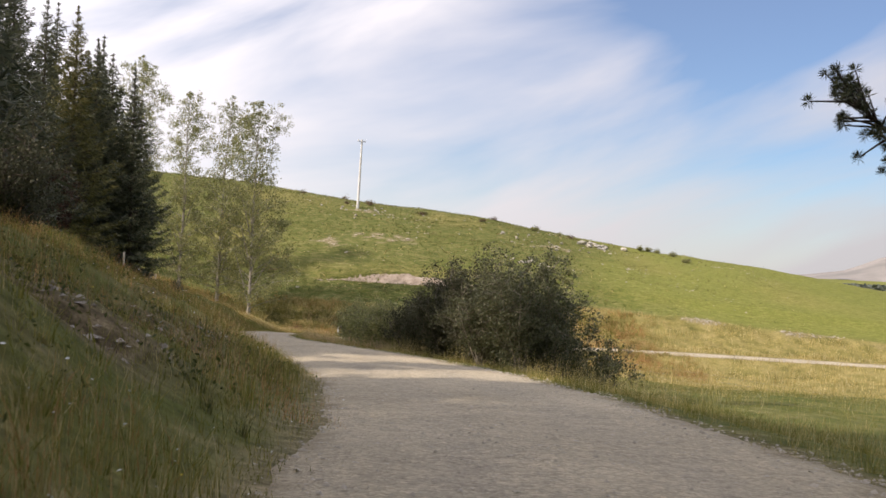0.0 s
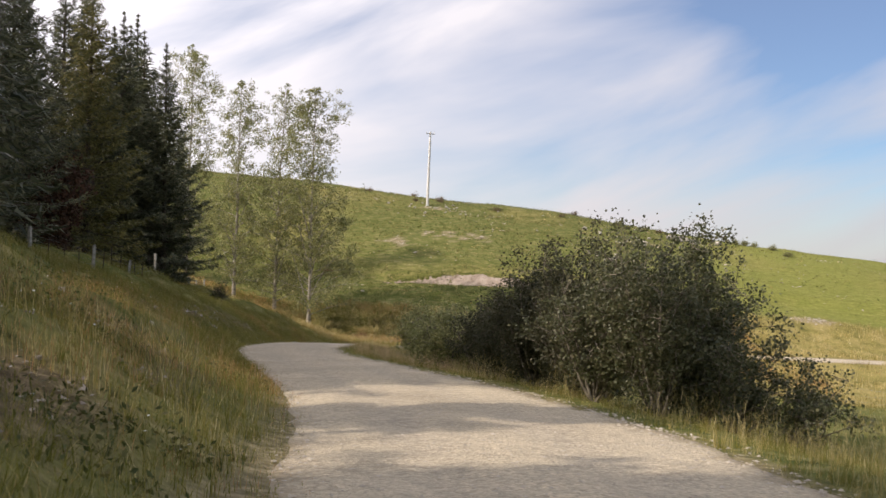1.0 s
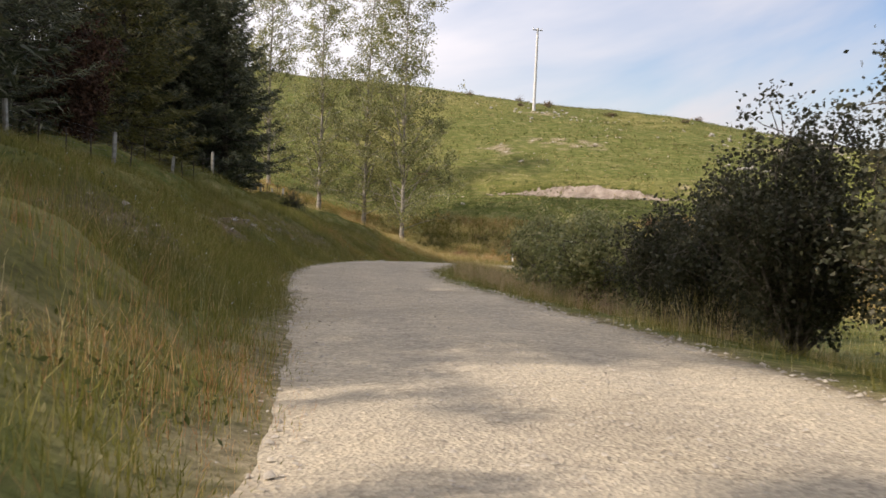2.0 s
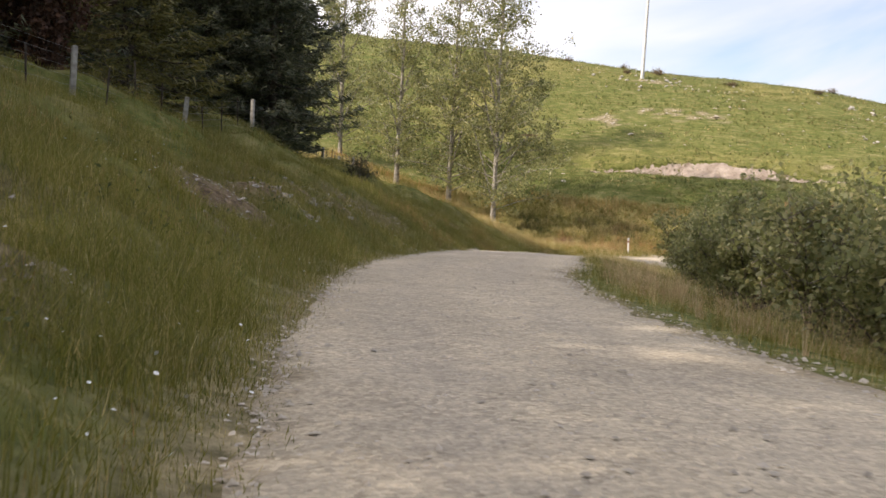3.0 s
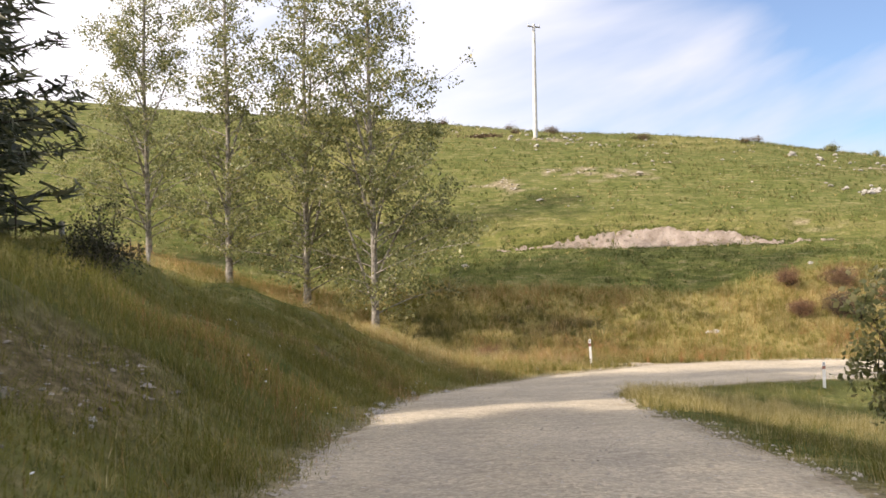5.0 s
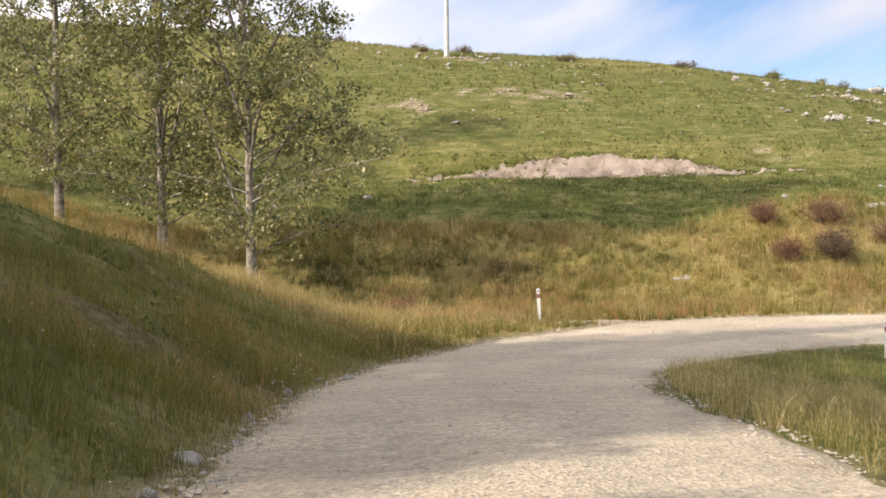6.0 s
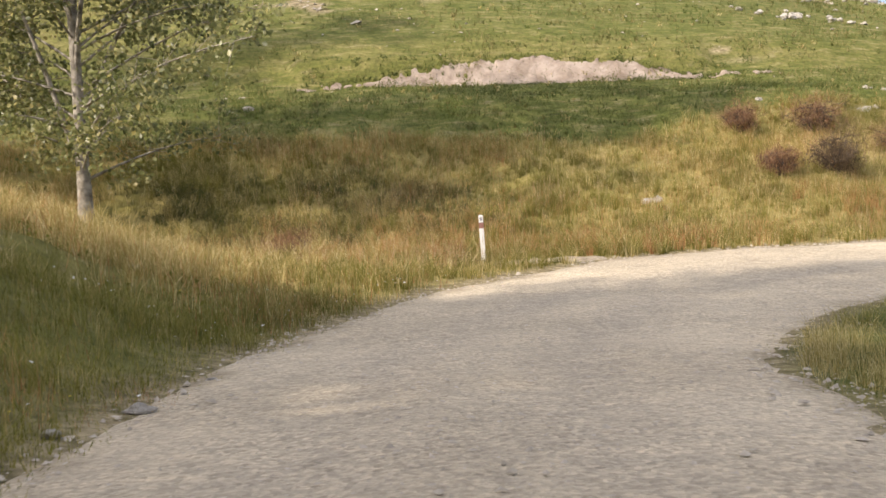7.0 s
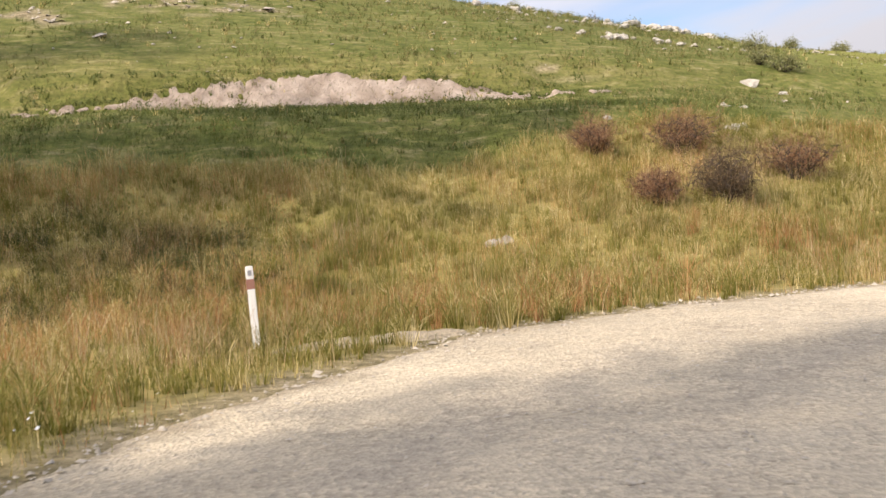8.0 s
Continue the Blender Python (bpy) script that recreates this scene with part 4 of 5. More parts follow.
def seed_clumps(x, y):
    e, s = sample(g_edge, x, y), sample(g_side, x, y)
    return (e > 0.05) * (s < 0) * (1 - smooth(1.6, 4.0, e)) * smooth(0.15, 0.4, 0.5 * vnoise(x, y, 2.2, 58) + 0.6 * vnoise(x, y, 0.7, 43))


x, y = scatter(60000, -14, 0, 4, 48, seed_clumps)
blades("seeding_grass", x, y, 0.55, 0.006, M_GOLDGRASS, "tall golden seeding grass by the road", 0.3)
x, y = scatter(360000, -22, 0, 3, 99, lambda x, y: (0.12 + 0.9 * (1 - smooth(26, 38, y)) + 2.6 * smooth(68, 80, y)) * near_left(x, y) * (1 - smooth(60, 66, y) * smooth(2.4, 3.8, sample(g_edge, x, y))) * smooth(0.05, 0.4, 0.6 * vnoise(x, y, 3.4, 59) + 0.6 * vnoise(x, y, 1.1, 42)))
blades("russet_grass", x, y, 0.42, 0.006, M_REDGRASS, "russet seeding grass on the bank", 0.4)
x, y = scatter(300000, -22, -7, 33, 64, lambda x, y: near_left(x, y) * (1 - smooth(3.5, 6.0, sample(g_edge, x, y))))
blades("long_bank_grass", x, y, 0.30, 0.010, M_GREENGRASS, "long soft green grass on the foot of the bank", 0.55)
x, y = scatter(90000, -22, -12, 66, 96, lambda x, y: near_left(x, y) * (1 - smooth(3.5, 6.0, sample(g_edge, x, y))))
blades("bend_bank_grass", x, y, 0.32, 0.011, M_GREENGRASS, "long green grass on the bank before the bend", 0.55)
x, y = scatter(26000, -2, 6, 17, 42, lambda x, y: verge_right(x, y) * (sample(g_edge, x, y) > 0.35) * smooth(-0.1, 0.4, vnoise(x, y, 1.7, 67)))
blades("verge_seed_grass", x, y, 0.55, 0.006, M_GOLDGRASS, "tall pale seeding grass along the verge", 0.3)
x, y = scatter(330000, -14, 10, 2, 99, verge_right)
k = rng.random(len(x)) < 0.25
blades("verge_grass", x[~k], y[~k], 0.15, 0.011, M_GREENGRASS, "green grass on the road verge", 0.5)
blades("dry_verge_grass", x[k], y[k], 0.30, 0.006, M_GOLDGRASS, "dry pale grass on the road verge", 0.4)
x, y = scatter(300000, -19, 6, 60, 99, lambda x, y: off_mound(x, y) * (sample(g_edge, x, y) > 0.05) * (1 - smooth(2.2, 4.0, sample(g_edge, x, y))) * (0.35 + 0.65 * smooth(-0.4, 0.3, vnoise(x, y, 0.7, 87))))
blades("edge_sward", x, y, 0.10, 0.012, M_SWARD, "short dark green sward along the road", 0.7)
x, y = scatter(340000, -34, 24, 90, 121.5, foot)
patch = vnoise(x, y, 4.5, 55) + 0.6 * vnoise(x, y, 1.6, 56)
k = rng.random(len(x)) < np.clip(0.32 - 0.65 * patch + 0.3 * (1 - smooth(0.5, 3.5, sample(g_edge, x, y))), 0.06, 0.92)
r = ~k & (rng.random(len(x)) < 0.55) & (vnoise(x, y, 6, 57) > -0.35)
blades("tussock", x[k], y[k], 0.40, 0.014, M_GOLDGRASS, "golden dry tussock on the lower slope", 0.45)
blades("green_tussock", x[~k & ~r], y[~k & ~r], 0.24, 0.017, M_GREENGRASS, "green grass among dry tussock", 0.55)
blades("russet_tussock", x[r], y[r], 0.50, 0.011, M_REDGRASS, "russet seed heads among dry tussock", 0.35)
x, y = scatter(90000, -16, 16, 101, 117.5, lambda x, y: foot(x, y) * (0.15 + 0.85 * smooth(0.0, 0.45, vnoise(x, y, 3.3, 65))) * (0.3 + 0.7 * smooth(-0.2, 0.3, vnoise(x, y, 0.9, 60))))
blades("pale_stalks", x, y, 0.62, 0.009, M_PINKGRASS, "tall pale pinkish seed stalks on the lower slope", 0.3)


def tufts(name, n, box, keep, height, width, per, mat, label):
    """Clumps of blades that spread from one root."""
    x, y = scatter(n, *box, keep)
    m = len(x)
    big = rng.uniform(0.55, 1.35, m)
    c = np.repeat(np.stack([x, y, sample(gz, x, y) - 0.02], 1), per, 0)
    h = height * np.repeat(big, per) * rng.uniform(0.55, 1.2, m * per)
    a, o = rng.uniform(0, 2 * np.pi, (2, m * per))
    out = np.stack([np.cos(a), np.sin(a), 0 * a], 1)
    base = c + out * (0.10 * np.repeat(big, per) * rng.random(m * per))[:, None]
    sd = np.stack([np.cos(o), np.sin(o), 0 * o], 1) * (0.5 * width * rng.uniform(0.6, 1.3, m * per))[:, None]
    fan = rng.uniform(0.05, 0.75, m * per)
    up = np.array([0, 0, 1.0])
    mid = base + out * (0.35 * fan * h)[:, None] + up * (0.62 * h)[:, None]
    tip = base + out * (fan * h)[:, None] + up * (h * (1 - 0.25 * fan))[:, None]
    v = np.stack([base - sd, base + sd, mid - 0.5 * sd, mid + 0.8 * sd, tip], 1).reshape(-1, 3)
    k = np.arange(m * per)[:, None] * 5
    return tagged(new(name, mesh_np(name, v, [k + [0, 1, 2], k + [2, 3, 4]], mat)), label, "grass", kind="stuff")


# the poplar's shade over the hollow is also put into these dark blades
tufts("hollow_shade_clumps", 3000, (-22, -7, 105, 118), lambda x, y: foot(x, y) * (1 - smooth(2.8, 5.6, np.hypot((x + 14.3) * 0.75, (y - 111.5) * 1.3))), 0.36, 0.016, 24, M_DARKSHADE, "grass clumps in the slope's hollow, coloured dark for the poplar's shade")
SLOPE = (-32, 22, 98, 121)
tufts("straw_clumps", 12000, SLOPE, lambda x, y: 0.5 * foot(x, y) * smooth(-0.2, 0.4, vnoise(x, y, 4.0, 76)), 0.58, 0.015, 26, M_GOLDGRASS, "straw-coloured tussock clumps on the lower slope")
tufts("green_clumps", 22000, SLOPE, lambda x, y: 0.6 * foot(x, y) * smooth(-0.3, 0.3, vnoise(x, y, 3.2, 77)), 0.42, 0.018, 26, M_GREENGRASS, "green grass clumps on the lower slope")
tufts("russet_clumps", 8000, SLOPE, lambda x, y: 0.6 * foot(x, y) * smooth(0.1, 0.5, vnoise(x, y, 5.0, 78)), 0.6, 0.012, 22, M_REDGRASS, "russet seeding clumps on the lower slope")
GAPS = lambda x, y: (sample(g_edge, x, y) > 0.2) * off_mound(x, y) * smooth(0.3, 0.6, sample(g_dry, x, y)) * (1 - 0.85 * sample(g_earth, x, y)) * (1 - smooth(-0.4, 0.2, vnoise(x, y, 1.4, 53)))
tufts("low_green_clumps", 6500, (-19, 18, 100, 120), GAPS, 0.28, 0.017, 20, M_GREENGRASS, "low green grass between the tussocks of the slope")
tufts("low_straw_clumps", 5500, (-19, 18, 100, 120), GAPS, 0.32, 0.013, 20, M_GOLDGRASS, "low straw-coloured grass between the tussocks of the slope")
tufts("ridge_straw", 5200, (-34, -14, 91, 111), lambda x, y: (sample(g_edge, x, y) > 2.0) * smooth(91, 96, y + 0.3 * (x + 14)) * (1 - smooth(107, 111, y)) * (0.25 + 0.75 * smooth(-0.3, 0.3, vnoise(x, y, 2.1, 69))), 0.55, 0.013, 22, M_GOLDGRASS, "tall straw-coloured grass on the low end of the bank")
tufts("bank_clumps", 8000, (-26, 0, 5, 98), lambda x, y: 0.45 * near_left(x, y) * (sample(g_edge, x, y) > 0.3), 0.30, 0.012, 24, M_GREENGRASS, "green grass clumps on the bank")
# bank below the wood: its shade is put into the clumps' dark colour
tufts("shade_toned_clumps", 2200, (-17, -1, 4, 37), lambda x, y: 0.7 * near_left(x, y) * (sample(g_edge, x, y) > 0.3) * smooth(-0.1, 0.3, vnoise(x, y, 1.2, 46)), 0.34, 0.012, 22, M_DARKSHADE, "grass clumps below the wood, coloured dark for the bank's shade")
tufts("straw_bank_clumps", 1500, (-26, 0, 5, 98), lambda x, y: 0.5 * near_left(x, y) * (sample(g_edge, x, y) > 0.3) * smooth(-0.1, 0.4, vnoise(x, y, 3.0, 79)), 0.42, 0.007, 20, M_GOLDGRASS, "straw-coloured grass clumps on the bank")
tufts("verge_clumps", 7000, (-13, 8, 6, 99), lambda x, y: 0.5 * verge_right(x, y) * (sample(g_edge, x, y) > 0.15), 0.24, 0.010, 22, M_GREENGRASS, "green grass clumps on the road verge")
tufts("straw_verge_clumps", 2600, (-13, 8, 6, 99), lambda x, y: 0.5 * verge_right(x, y) * (sample(g_edge, x, y) > 0.2), 0.36, 0.007, 18, M_GOLDGRASS, "straw-coloured grass clumps on the road verge")
tufts("hedge_straw", 1500, (-9, 2, 38, 70), lambda x, y: (sample(g_side, x, y) > 0) * (sample(g_edge, x, y) > 0.7) * (1 - smooth(2.4, 3.6, sample(g_edge, x, y))) * (0.2 + 0.8 * smooth(-0.3, 0.3, vnoise(x, y, 1.6, 66))), 0.5, 0.008, 20, M_PINKGRASS, "tall pale seeding grass along the foot of the hedge")
tufts("bend_straw", 3000, (-11, -2, 77, 92), lambda x, y: (sample(g_side, x, y) > 0) * (sample(g_edge, x, y) > 0.2) * (1 - smooth(4, 7, sample(g_edge, x, y))) * (0.2 + 0.8 * smooth(-0.3, 0.3, vnoise(x, y, 1.4, 68))), 0.3, 0.008, 20, M_GOLDGRASS, "dry straw-coloured grass inside the bend")
x, y = scatter(150000, -48, 48, 119.5, 164, lambda x, y: (1 - sample(g_bare, x, y)) * (1 - 0.8 * smooth(16, 30, x)) * (0.12 + 0.88 * smooth(-0.1, 0.5, vnoise(x * 0.6, y * 1.5, 1.5, 71))))
blades("hill_turf", x, y, 0.2, 0.05, M_TURF, "short olive turf in tufts over the hill", 0.9)
for mat_, n_, tone, seed_ in ((M_BENCH, 6400, "dark green", 88), (M_TURF, 6400, "olive", 89), (M_GOLDGRASS, 1500, "dry pale", 90)):
    tufts(tone.split()[0] + "_hill_clumps", n_, (-40, 44, 115, 160), lambda x, y: (1 - sample(g_bare, x, y)) * (1 - smooth(0.3, 0.7, sample(g_dry, x, y))) * (1 - 0.7 * smooth(14, 26, x)) * smooth(-0.1, 0.5, vnoise(x * 0.6, y * 1.3, 2.4, seed_)), 0.2, 0.05, 10, mat_, tone + " grass clumps over the turf of the hill")
x, y = scatter(80000, 8, 66, 58, 126, lambda x, y: (sample(g_edge, x, y) > 0.1) * smooth(0.3, 0.7, sample(g_dry, x, y)) * (0.2 + 0.8 * smooth(-0.3, 0.4, vnoise(x, y, 2.4, 72))))
blades("valley_tussock", x, y, 0.45, 0.05, M_GOLDGRASS, "dry golden tussock across the low meadow", 0.4)

x, y = scatter(80000, 3, 44, 14, 67, lambda x, y: (sample(g_side, x, y) > 0) * (sample(g_edge, x, y) > 2.5) * (1 - smooth(0.2, 0.5, sample(g_dry, x, y))) * (0.25 + 0.75 * smooth(-0.4, 0.4, vnoise(x, y, 2.2, 73))))
k = rng.random(len(x)) < 0.12 + 0.3 * smooth(0.0, 0.6, vnoise(x, y, 5, 74))
blades("meadow_grass", x[~k], y[~k], 0.2, 0.016, M_GREENGRASS, "green pasture grass in the low meadow", 0.6)
blades("dry_meadow_grass", x[k], y[k], 0.3, 0.013, M_GOLDGRASS, "dry pale grass in the low meadow", 0.5)
# turf creeping over the ends and lip of the bare scar
x, y = scatter(12000, -15, 5.5, 126.0, 128.3, lambda x, y: 0.06 + 0.5 * (y < 126.75) * smooth(-0.1, 0.3, vnoise(x, y, 0.5, 79)) + 0.9 * smooth(0.1, 0.5, vnoise(x, y, 0.6, 75)) * (smooth(-9, -12, x) + smooth(-1, 2, x) + (y > 127.4)).clip(0, 1))
blades("scar_turf", x, y, 0.11, 0.06, M_BENCH, "dark turf clods along the edge of the bare scar", 0.8)

x = rng.uniform(-14.2, 4.2, 1300)
y = 126.42 + 1.6 * np.interp(x, [-15.2, -13.8, -11.6, -10.5, -7.5, -5.6, -3.6, -0.8, 0.6, 2.2, 3.6, 5.6], [0.16, 0.26, 0.34, 0.58, 0.80, 1.0, 0.82, 0.66, 0.42, 0.32, 0.26, 0.12]) - 0.10 * np.clip(x, 0, 9) + rng.normal(0.02, 0.07, 1300)
blades("lip_turf", x, y, 0.13, 0.05, M_BENCH, "dark turf overhanging the top of the bare scar", 1.3)

# leafy weeds in clumps
def weeds(name, n, box, keep, size, spread, mat, label):
    x, y = scatter(n, *box, keep)
    per = 34
    c = np.stack([x, y, sample(gz, x, y)], 1)
    r = rng.uniform(0.5, 1.5, len(x))[:, None] * spread
    p = np.repeat(c, per, 0) + rng.normal(0, 1, (len(x) * per, 3)) * np.repeat(r, per, 0) * [1, 1, 0]
    p[:, 2] = sample(gz, p[:, 0], p[:, 1]) + np.abs(rng.normal(0, 0.8, len(p))) * np.repeat(r[:, 0], per) * 0.8
    v, f = leaves(p, size * rng.uniform(0.5, 1.3, len(p)), 2.2, 0.7)
    tagged(new(name, mesh_np(name, v, [f], mat)), label, "weeds", kind="stuff")


weeds("bank_weeds", 2600, (-24, 0, 4, 98), lambda x, y: near_left(x, y) * (sample(g_edge, x, y) > 0.9) * smooth(-0.1, 0.4, vnoise(x, y, 3.1, 83)), 0.028, 0.12, M_GREENGRASS, "low leafy green weeds among the bank's grass")
# weeds coloured dark to deepen the shade of the bank below the wood
weeds("shade_toned_weeds", 2600, (-17, -1, 4, 37), lambda x, y: near_left(x, y) * (sample(g_edge, x, y) > 0.5) * smooth(-0.2, 0.3, vnoise(x, y, 1.7, 41)), 0.03, 0.17, M_DARKSHADE, "leafy weeds below the wood, coloured dark for the bank's shade")
weeds("bank_cushions", 1500, (-23, -8, 36, 92), lambda x, y: near_left(x, y) * (sample(g_edge, x, y) > 1.2) * smooth(-0.1, 0.4, vnoise(x, y, 1.5, 45)), 0.032, 0.2, M_DARKSHADE, "dark green leafy cushions on the bank")
weeds("slope_weeds", 2600, (-30, 20, 92, 122), lambda x, y: foot(x, y) * smooth(0.0, 0.5, vnoise(x, y, 3.6, 84)), 0.035, 0.2, M_GREENGRASS, "green leafy weeds among dry tussock")
# dark leaves deepen the poplar's shade in the hollow
weeds("hollow_shade_weeds", 2800, (-21.5, -7.5, 105, 118), lambda x, y: foot(x, y) * smooth(-0.4, 0.2, vnoise(x, y, 2.6, 85)) * (1 - smooth(2.8, 5.6, np.hypot((x + 14.3) * 0.75, (y - 111.5) * 1.3))), 0.028, 0.2, M_DARKSHADE, "leafy growth in the slope's hollow, coloured dark for the poplar's shade")
x, y = scatter(70000, -24, 9, 115.0, 126.6, lambda x, y: (1 - smooth(0.3, 0.7, sample(g_dry, x, y))) * (0.35 + 0.65 * smooth(-0.4, 0.3, vnoise(x, y, 1.3, 86))))
blades("bench_grass", x, y, 0.13, 0.03, M_BENCH, "lush dark green grass on the bench below the scar", 0.7)

# flowers among the bank's grass
def flowers(name, n, mat, label, keep, box):
    x, y = scatter(n, *box, keep)
    c = np.stack([x, y, sample(gz, x, y) + rng.uniform(0.12, 0.3, len(x))], 1)
    a = np.linspace(0, 2 * np.pi, 6, endpoint=False)
    size = rng.uniform(0.006, 0.016, len(x))
    ring = np.stack([np.cos(a), np.sin(a), 0 * a], 1)
    tilt = rng.normal(0, 0.35, (len(x), 2))
    v = c[:, None] + ring[None] * size[:, None, None]
    v[:, :, 2] += (ring[None, :, 0] * tilt[:, :1] + ring[None, :, 1] * tilt[:, 1:]) * size[:, None]
    v = np.concatenate([v, c[:, None] + np.array([0, 0, 0.006])], 1).reshape(-1, 3)
    k = np.arange(len(x))[:, None] * 7
    f = np.concatenate([k + [i, (i + 1) % 6, 6] for i in range(6)])
    tagged(new(name, mesh_np(name, v, [f], mat)), label, "flowers", kind="stuff")


flowers("daisies", 12000, M_PETAL, "small white daisies scattered in the bank's grass", lambda x, y: near_left(x, y) * smooth(-0.2, 0.5, vnoise(x, y, 3, 81)) * (sample(g_edge, x, y) < 4.0), (-22, 0, 4, 99))
flowers("hawkweed", 1300, M_YELLOW, "small yellow flowers scattered in the bank's grass", lambda x, y: near_left(x, y) * smooth(0.0, 0.6, vnoise(x, y, 4, 82)) * (sample(g_edge, x, y) < 3.0), (-22, 0, 4, 99))

# ---- bare scar on the hill ----
NS, MS = 420, 30
sx = np.linspace(-15.2, 5.6, NS)
sv = np.linspace(-0.2, 1.2, MS)
sxx, svv = np.meshgrid(sx, sv)
body = np.interp(sx, [-15.2, -13.8, -11.6, -10.5, -7.5, -5.6, -3.6, -0.8, 0.6, 2.2, 3.6, 5.6], [0.16, 0.26, 0.34, 0.58, 0.80, 1.0, 0.82, 0.66, 0.42, 0.32, 0.26, 0.12])
syy = 126.40 + svv * 1.6 * body[None] - 0.10 * np.clip(sxx, 0, 9)
szz = sample(gz, sxx.ravel(), syy.ravel()).reshape(sxx.shape) + 0.045 + 0.035 * vnoise(sxx, syy, 0.22, 63) + 0.03 * vnoise(sxx, syy, 0.6, 64)
inside = np.minimum(np.minimum(svv, 1 - svv) * body[None] * 1.6, 0.18 * np.minimum(sxx + 15.2, 5.6 - sxx))
ends = 0.55 + 0.55 * smooth(-9, -13, sxx) + 0.45 * smooth(-1, 3, sxx)
keep = inside + ends * (0.22 * vnoise(sxx, syy, 1.1, 66) + 0.24 * vnoise(sxx, syy, 0.42, 62) + 0.22 * vnoise(sxx, syy, 0.17, 61)) > 0.05
szz = np.where(keep, szz, szz - 0.06)
ii, jj = np.meshgrid(np.arange(NS - 1), np.arange(MS - 1))
sq = np.stack([jj * NS + ii, jj * NS + ii + 1, (jj + 1) * NS + ii + 1, (jj + 1) * NS + ii], -1).reshape(-1, 4)
sq = sq[keep.ravel()[sq].any(1)]
tagged(new("clay_scar", mesh_np("clay_scar", np.stack([sxx, syy, szz], -1).reshape(-1, 3), [sq], M_CLAY)), "bare pinkish clay slip scar cut into the green hill", "earth scar", kind="structure")

# ---- rocks and loose stone ----
def rock_mesh(name, seed, mat, rounded=0.25):
    bm = bmesh.new()
    bmesh.ops.create_icosphere(bm, subdivisions=2, radius=0.5)
    for v in bm.verts:
        n = noise.noise(v.co * 2.1 + Vector((seed * 7.3, 0, 0)))
        v.co *= 1 + rounded * 1.6 * n
        v.co.z *= 0.7
    return from_bm(name, bm, mat)


ROCKS = [rock_mesh("rock", k, M_PALEROCK if k else M_ROCK, 0.35) for k in range(5)]


def shard_mesh(name, seed, mat):
    """An angular broken rock."""
    bm = bmesh.new()
    bmesh.ops.create_icosphere(bm, subdivisions=1, radius=0.5)
    r = random.Random(seed)
    for v in bm.verts:
        v.co *= r.uniform(0.65, 1.25)
        v.co.z *= 0.75
    return from_bm(name, bm, mat)


SHARDS = [shard_mesh("rock", k, M_BANKROCK if k < 4 else M_LICHEN) for k in range(6)]


def rock(x, y, size, label, category="rock", group="", sink=0.5):
    ob = new("rock", SHARDS[rng.integers(6)] if "bank" in label else ROCKS[rng.integers(1, 5)])
    sx, sy, sz = size * rng.uniform(0.8, 1.4), size * rng.uniform(0.7, 1.1), size * rng.uniform(0.6, 1.0)
    ob.matrix_world = pose(x, y, at(x, y) + sz * (0.35 - sink), rng.uniform(-15, 15), rng.uniform(-15, 15), rng.uniform(0, 360)) @ Matrix.Diagonal((sx, sy, sz, 1))
    return tagged(ob, label, category, group)


n = 0
while n < 150:
    y = rng.uniform(50, 69)
    i = int(np.abs(LINE[:, 1] - y).argmin())
    d = LINE[i, 3] + rng.uniform(1.5, 3.4)
    x = LINE[i, 0] - d * WAY[i, 1]
    if vnoise(np.array([x]), np.array([y]), 2.2, 91)[0] > -0.25:
        rock(x, y, float(rng.gamma(2.0, 0.06) + 0.05), "grey weathered rock showing through the cut bank", group="rocks in the cut bank")
    n += 1
for n in range(16):
    y = rng.uniform(17, 30)
    i = int(np.abs(LINE[:, 1] - y).argmin())
    rock(LINE[i, 0] - (LINE[i, 3] + rng.uniform(1.5, 4.5)) * WAY[i, 1], y, float(rng.uniform(0.08, 0.25)), "grey weathered rock showing through the cut bank", group="rocks in the cut bank")
for x, y, s in ((-4.0, 112.0, 0.75), (-16.7, 121.6, 0.6), (6.0, 119.2, 0.7), (6.6, 119.6, 0.5), (12.3, 128.2, 0.8), (13.2, 127.2, 0.5), (7.6, 122.2, 0.6), (8.2, 122.0, 0.45), (2.5, 120.5, 0.35)):
    rock(x, y, s, "pale flat rock lying in the grass of the slope", group="rocks on the slope")
for x, y, s in ((-15.0, 85.0, 0.16), (-14.9, 87.5, 0.13), (-14.6, 88.6, 0.17), (-14.3, 90.2, 0.1), (-14.0, 86.2, 0.1), (-14.55, 77.4, 0.2), (-14.75, 77.9, 0.16), (-14.45, 78.6, 0.13), (-14.85, 79.3, 0.22), (-14.7, 80.4, 0.12), (-14.95, 82.2, 0.14), (-14.8, 83.6, 0.1), (-14.6, 76.6, 0.12), (-14.7, 84.3, 0.08), (-14.85, 81.3, 0.09), (-14.4, 89.4, 0.12), (-13.9, 91.6, 0.09), (-13.3, 93.4, 0.12), (-14.5, 86.8, 0.07)):
    rock(x, y, s, "pale stone at the gravel's edge", group="stones at the road's edge", sink=0.15)
for n in range(24):
    rock(10.6 + rng.normal(0, 1.1), 136.0 + rng.normal(0, 1.1), float(rng.uniform(0.14, 0.5)), "pale rock of the outcrop on the hillside", group="outcrop on the hillside", sink=0.1)
for n in range(20):
    rock(21.5 + rng.normal(0, 1.7), 152.6 + rng.normal(0, 0.9), float(rng.uniform(0.35, 1.0)), "pale rock of the outcrop high on the hill", group="hill outcrop", sink=0.1)
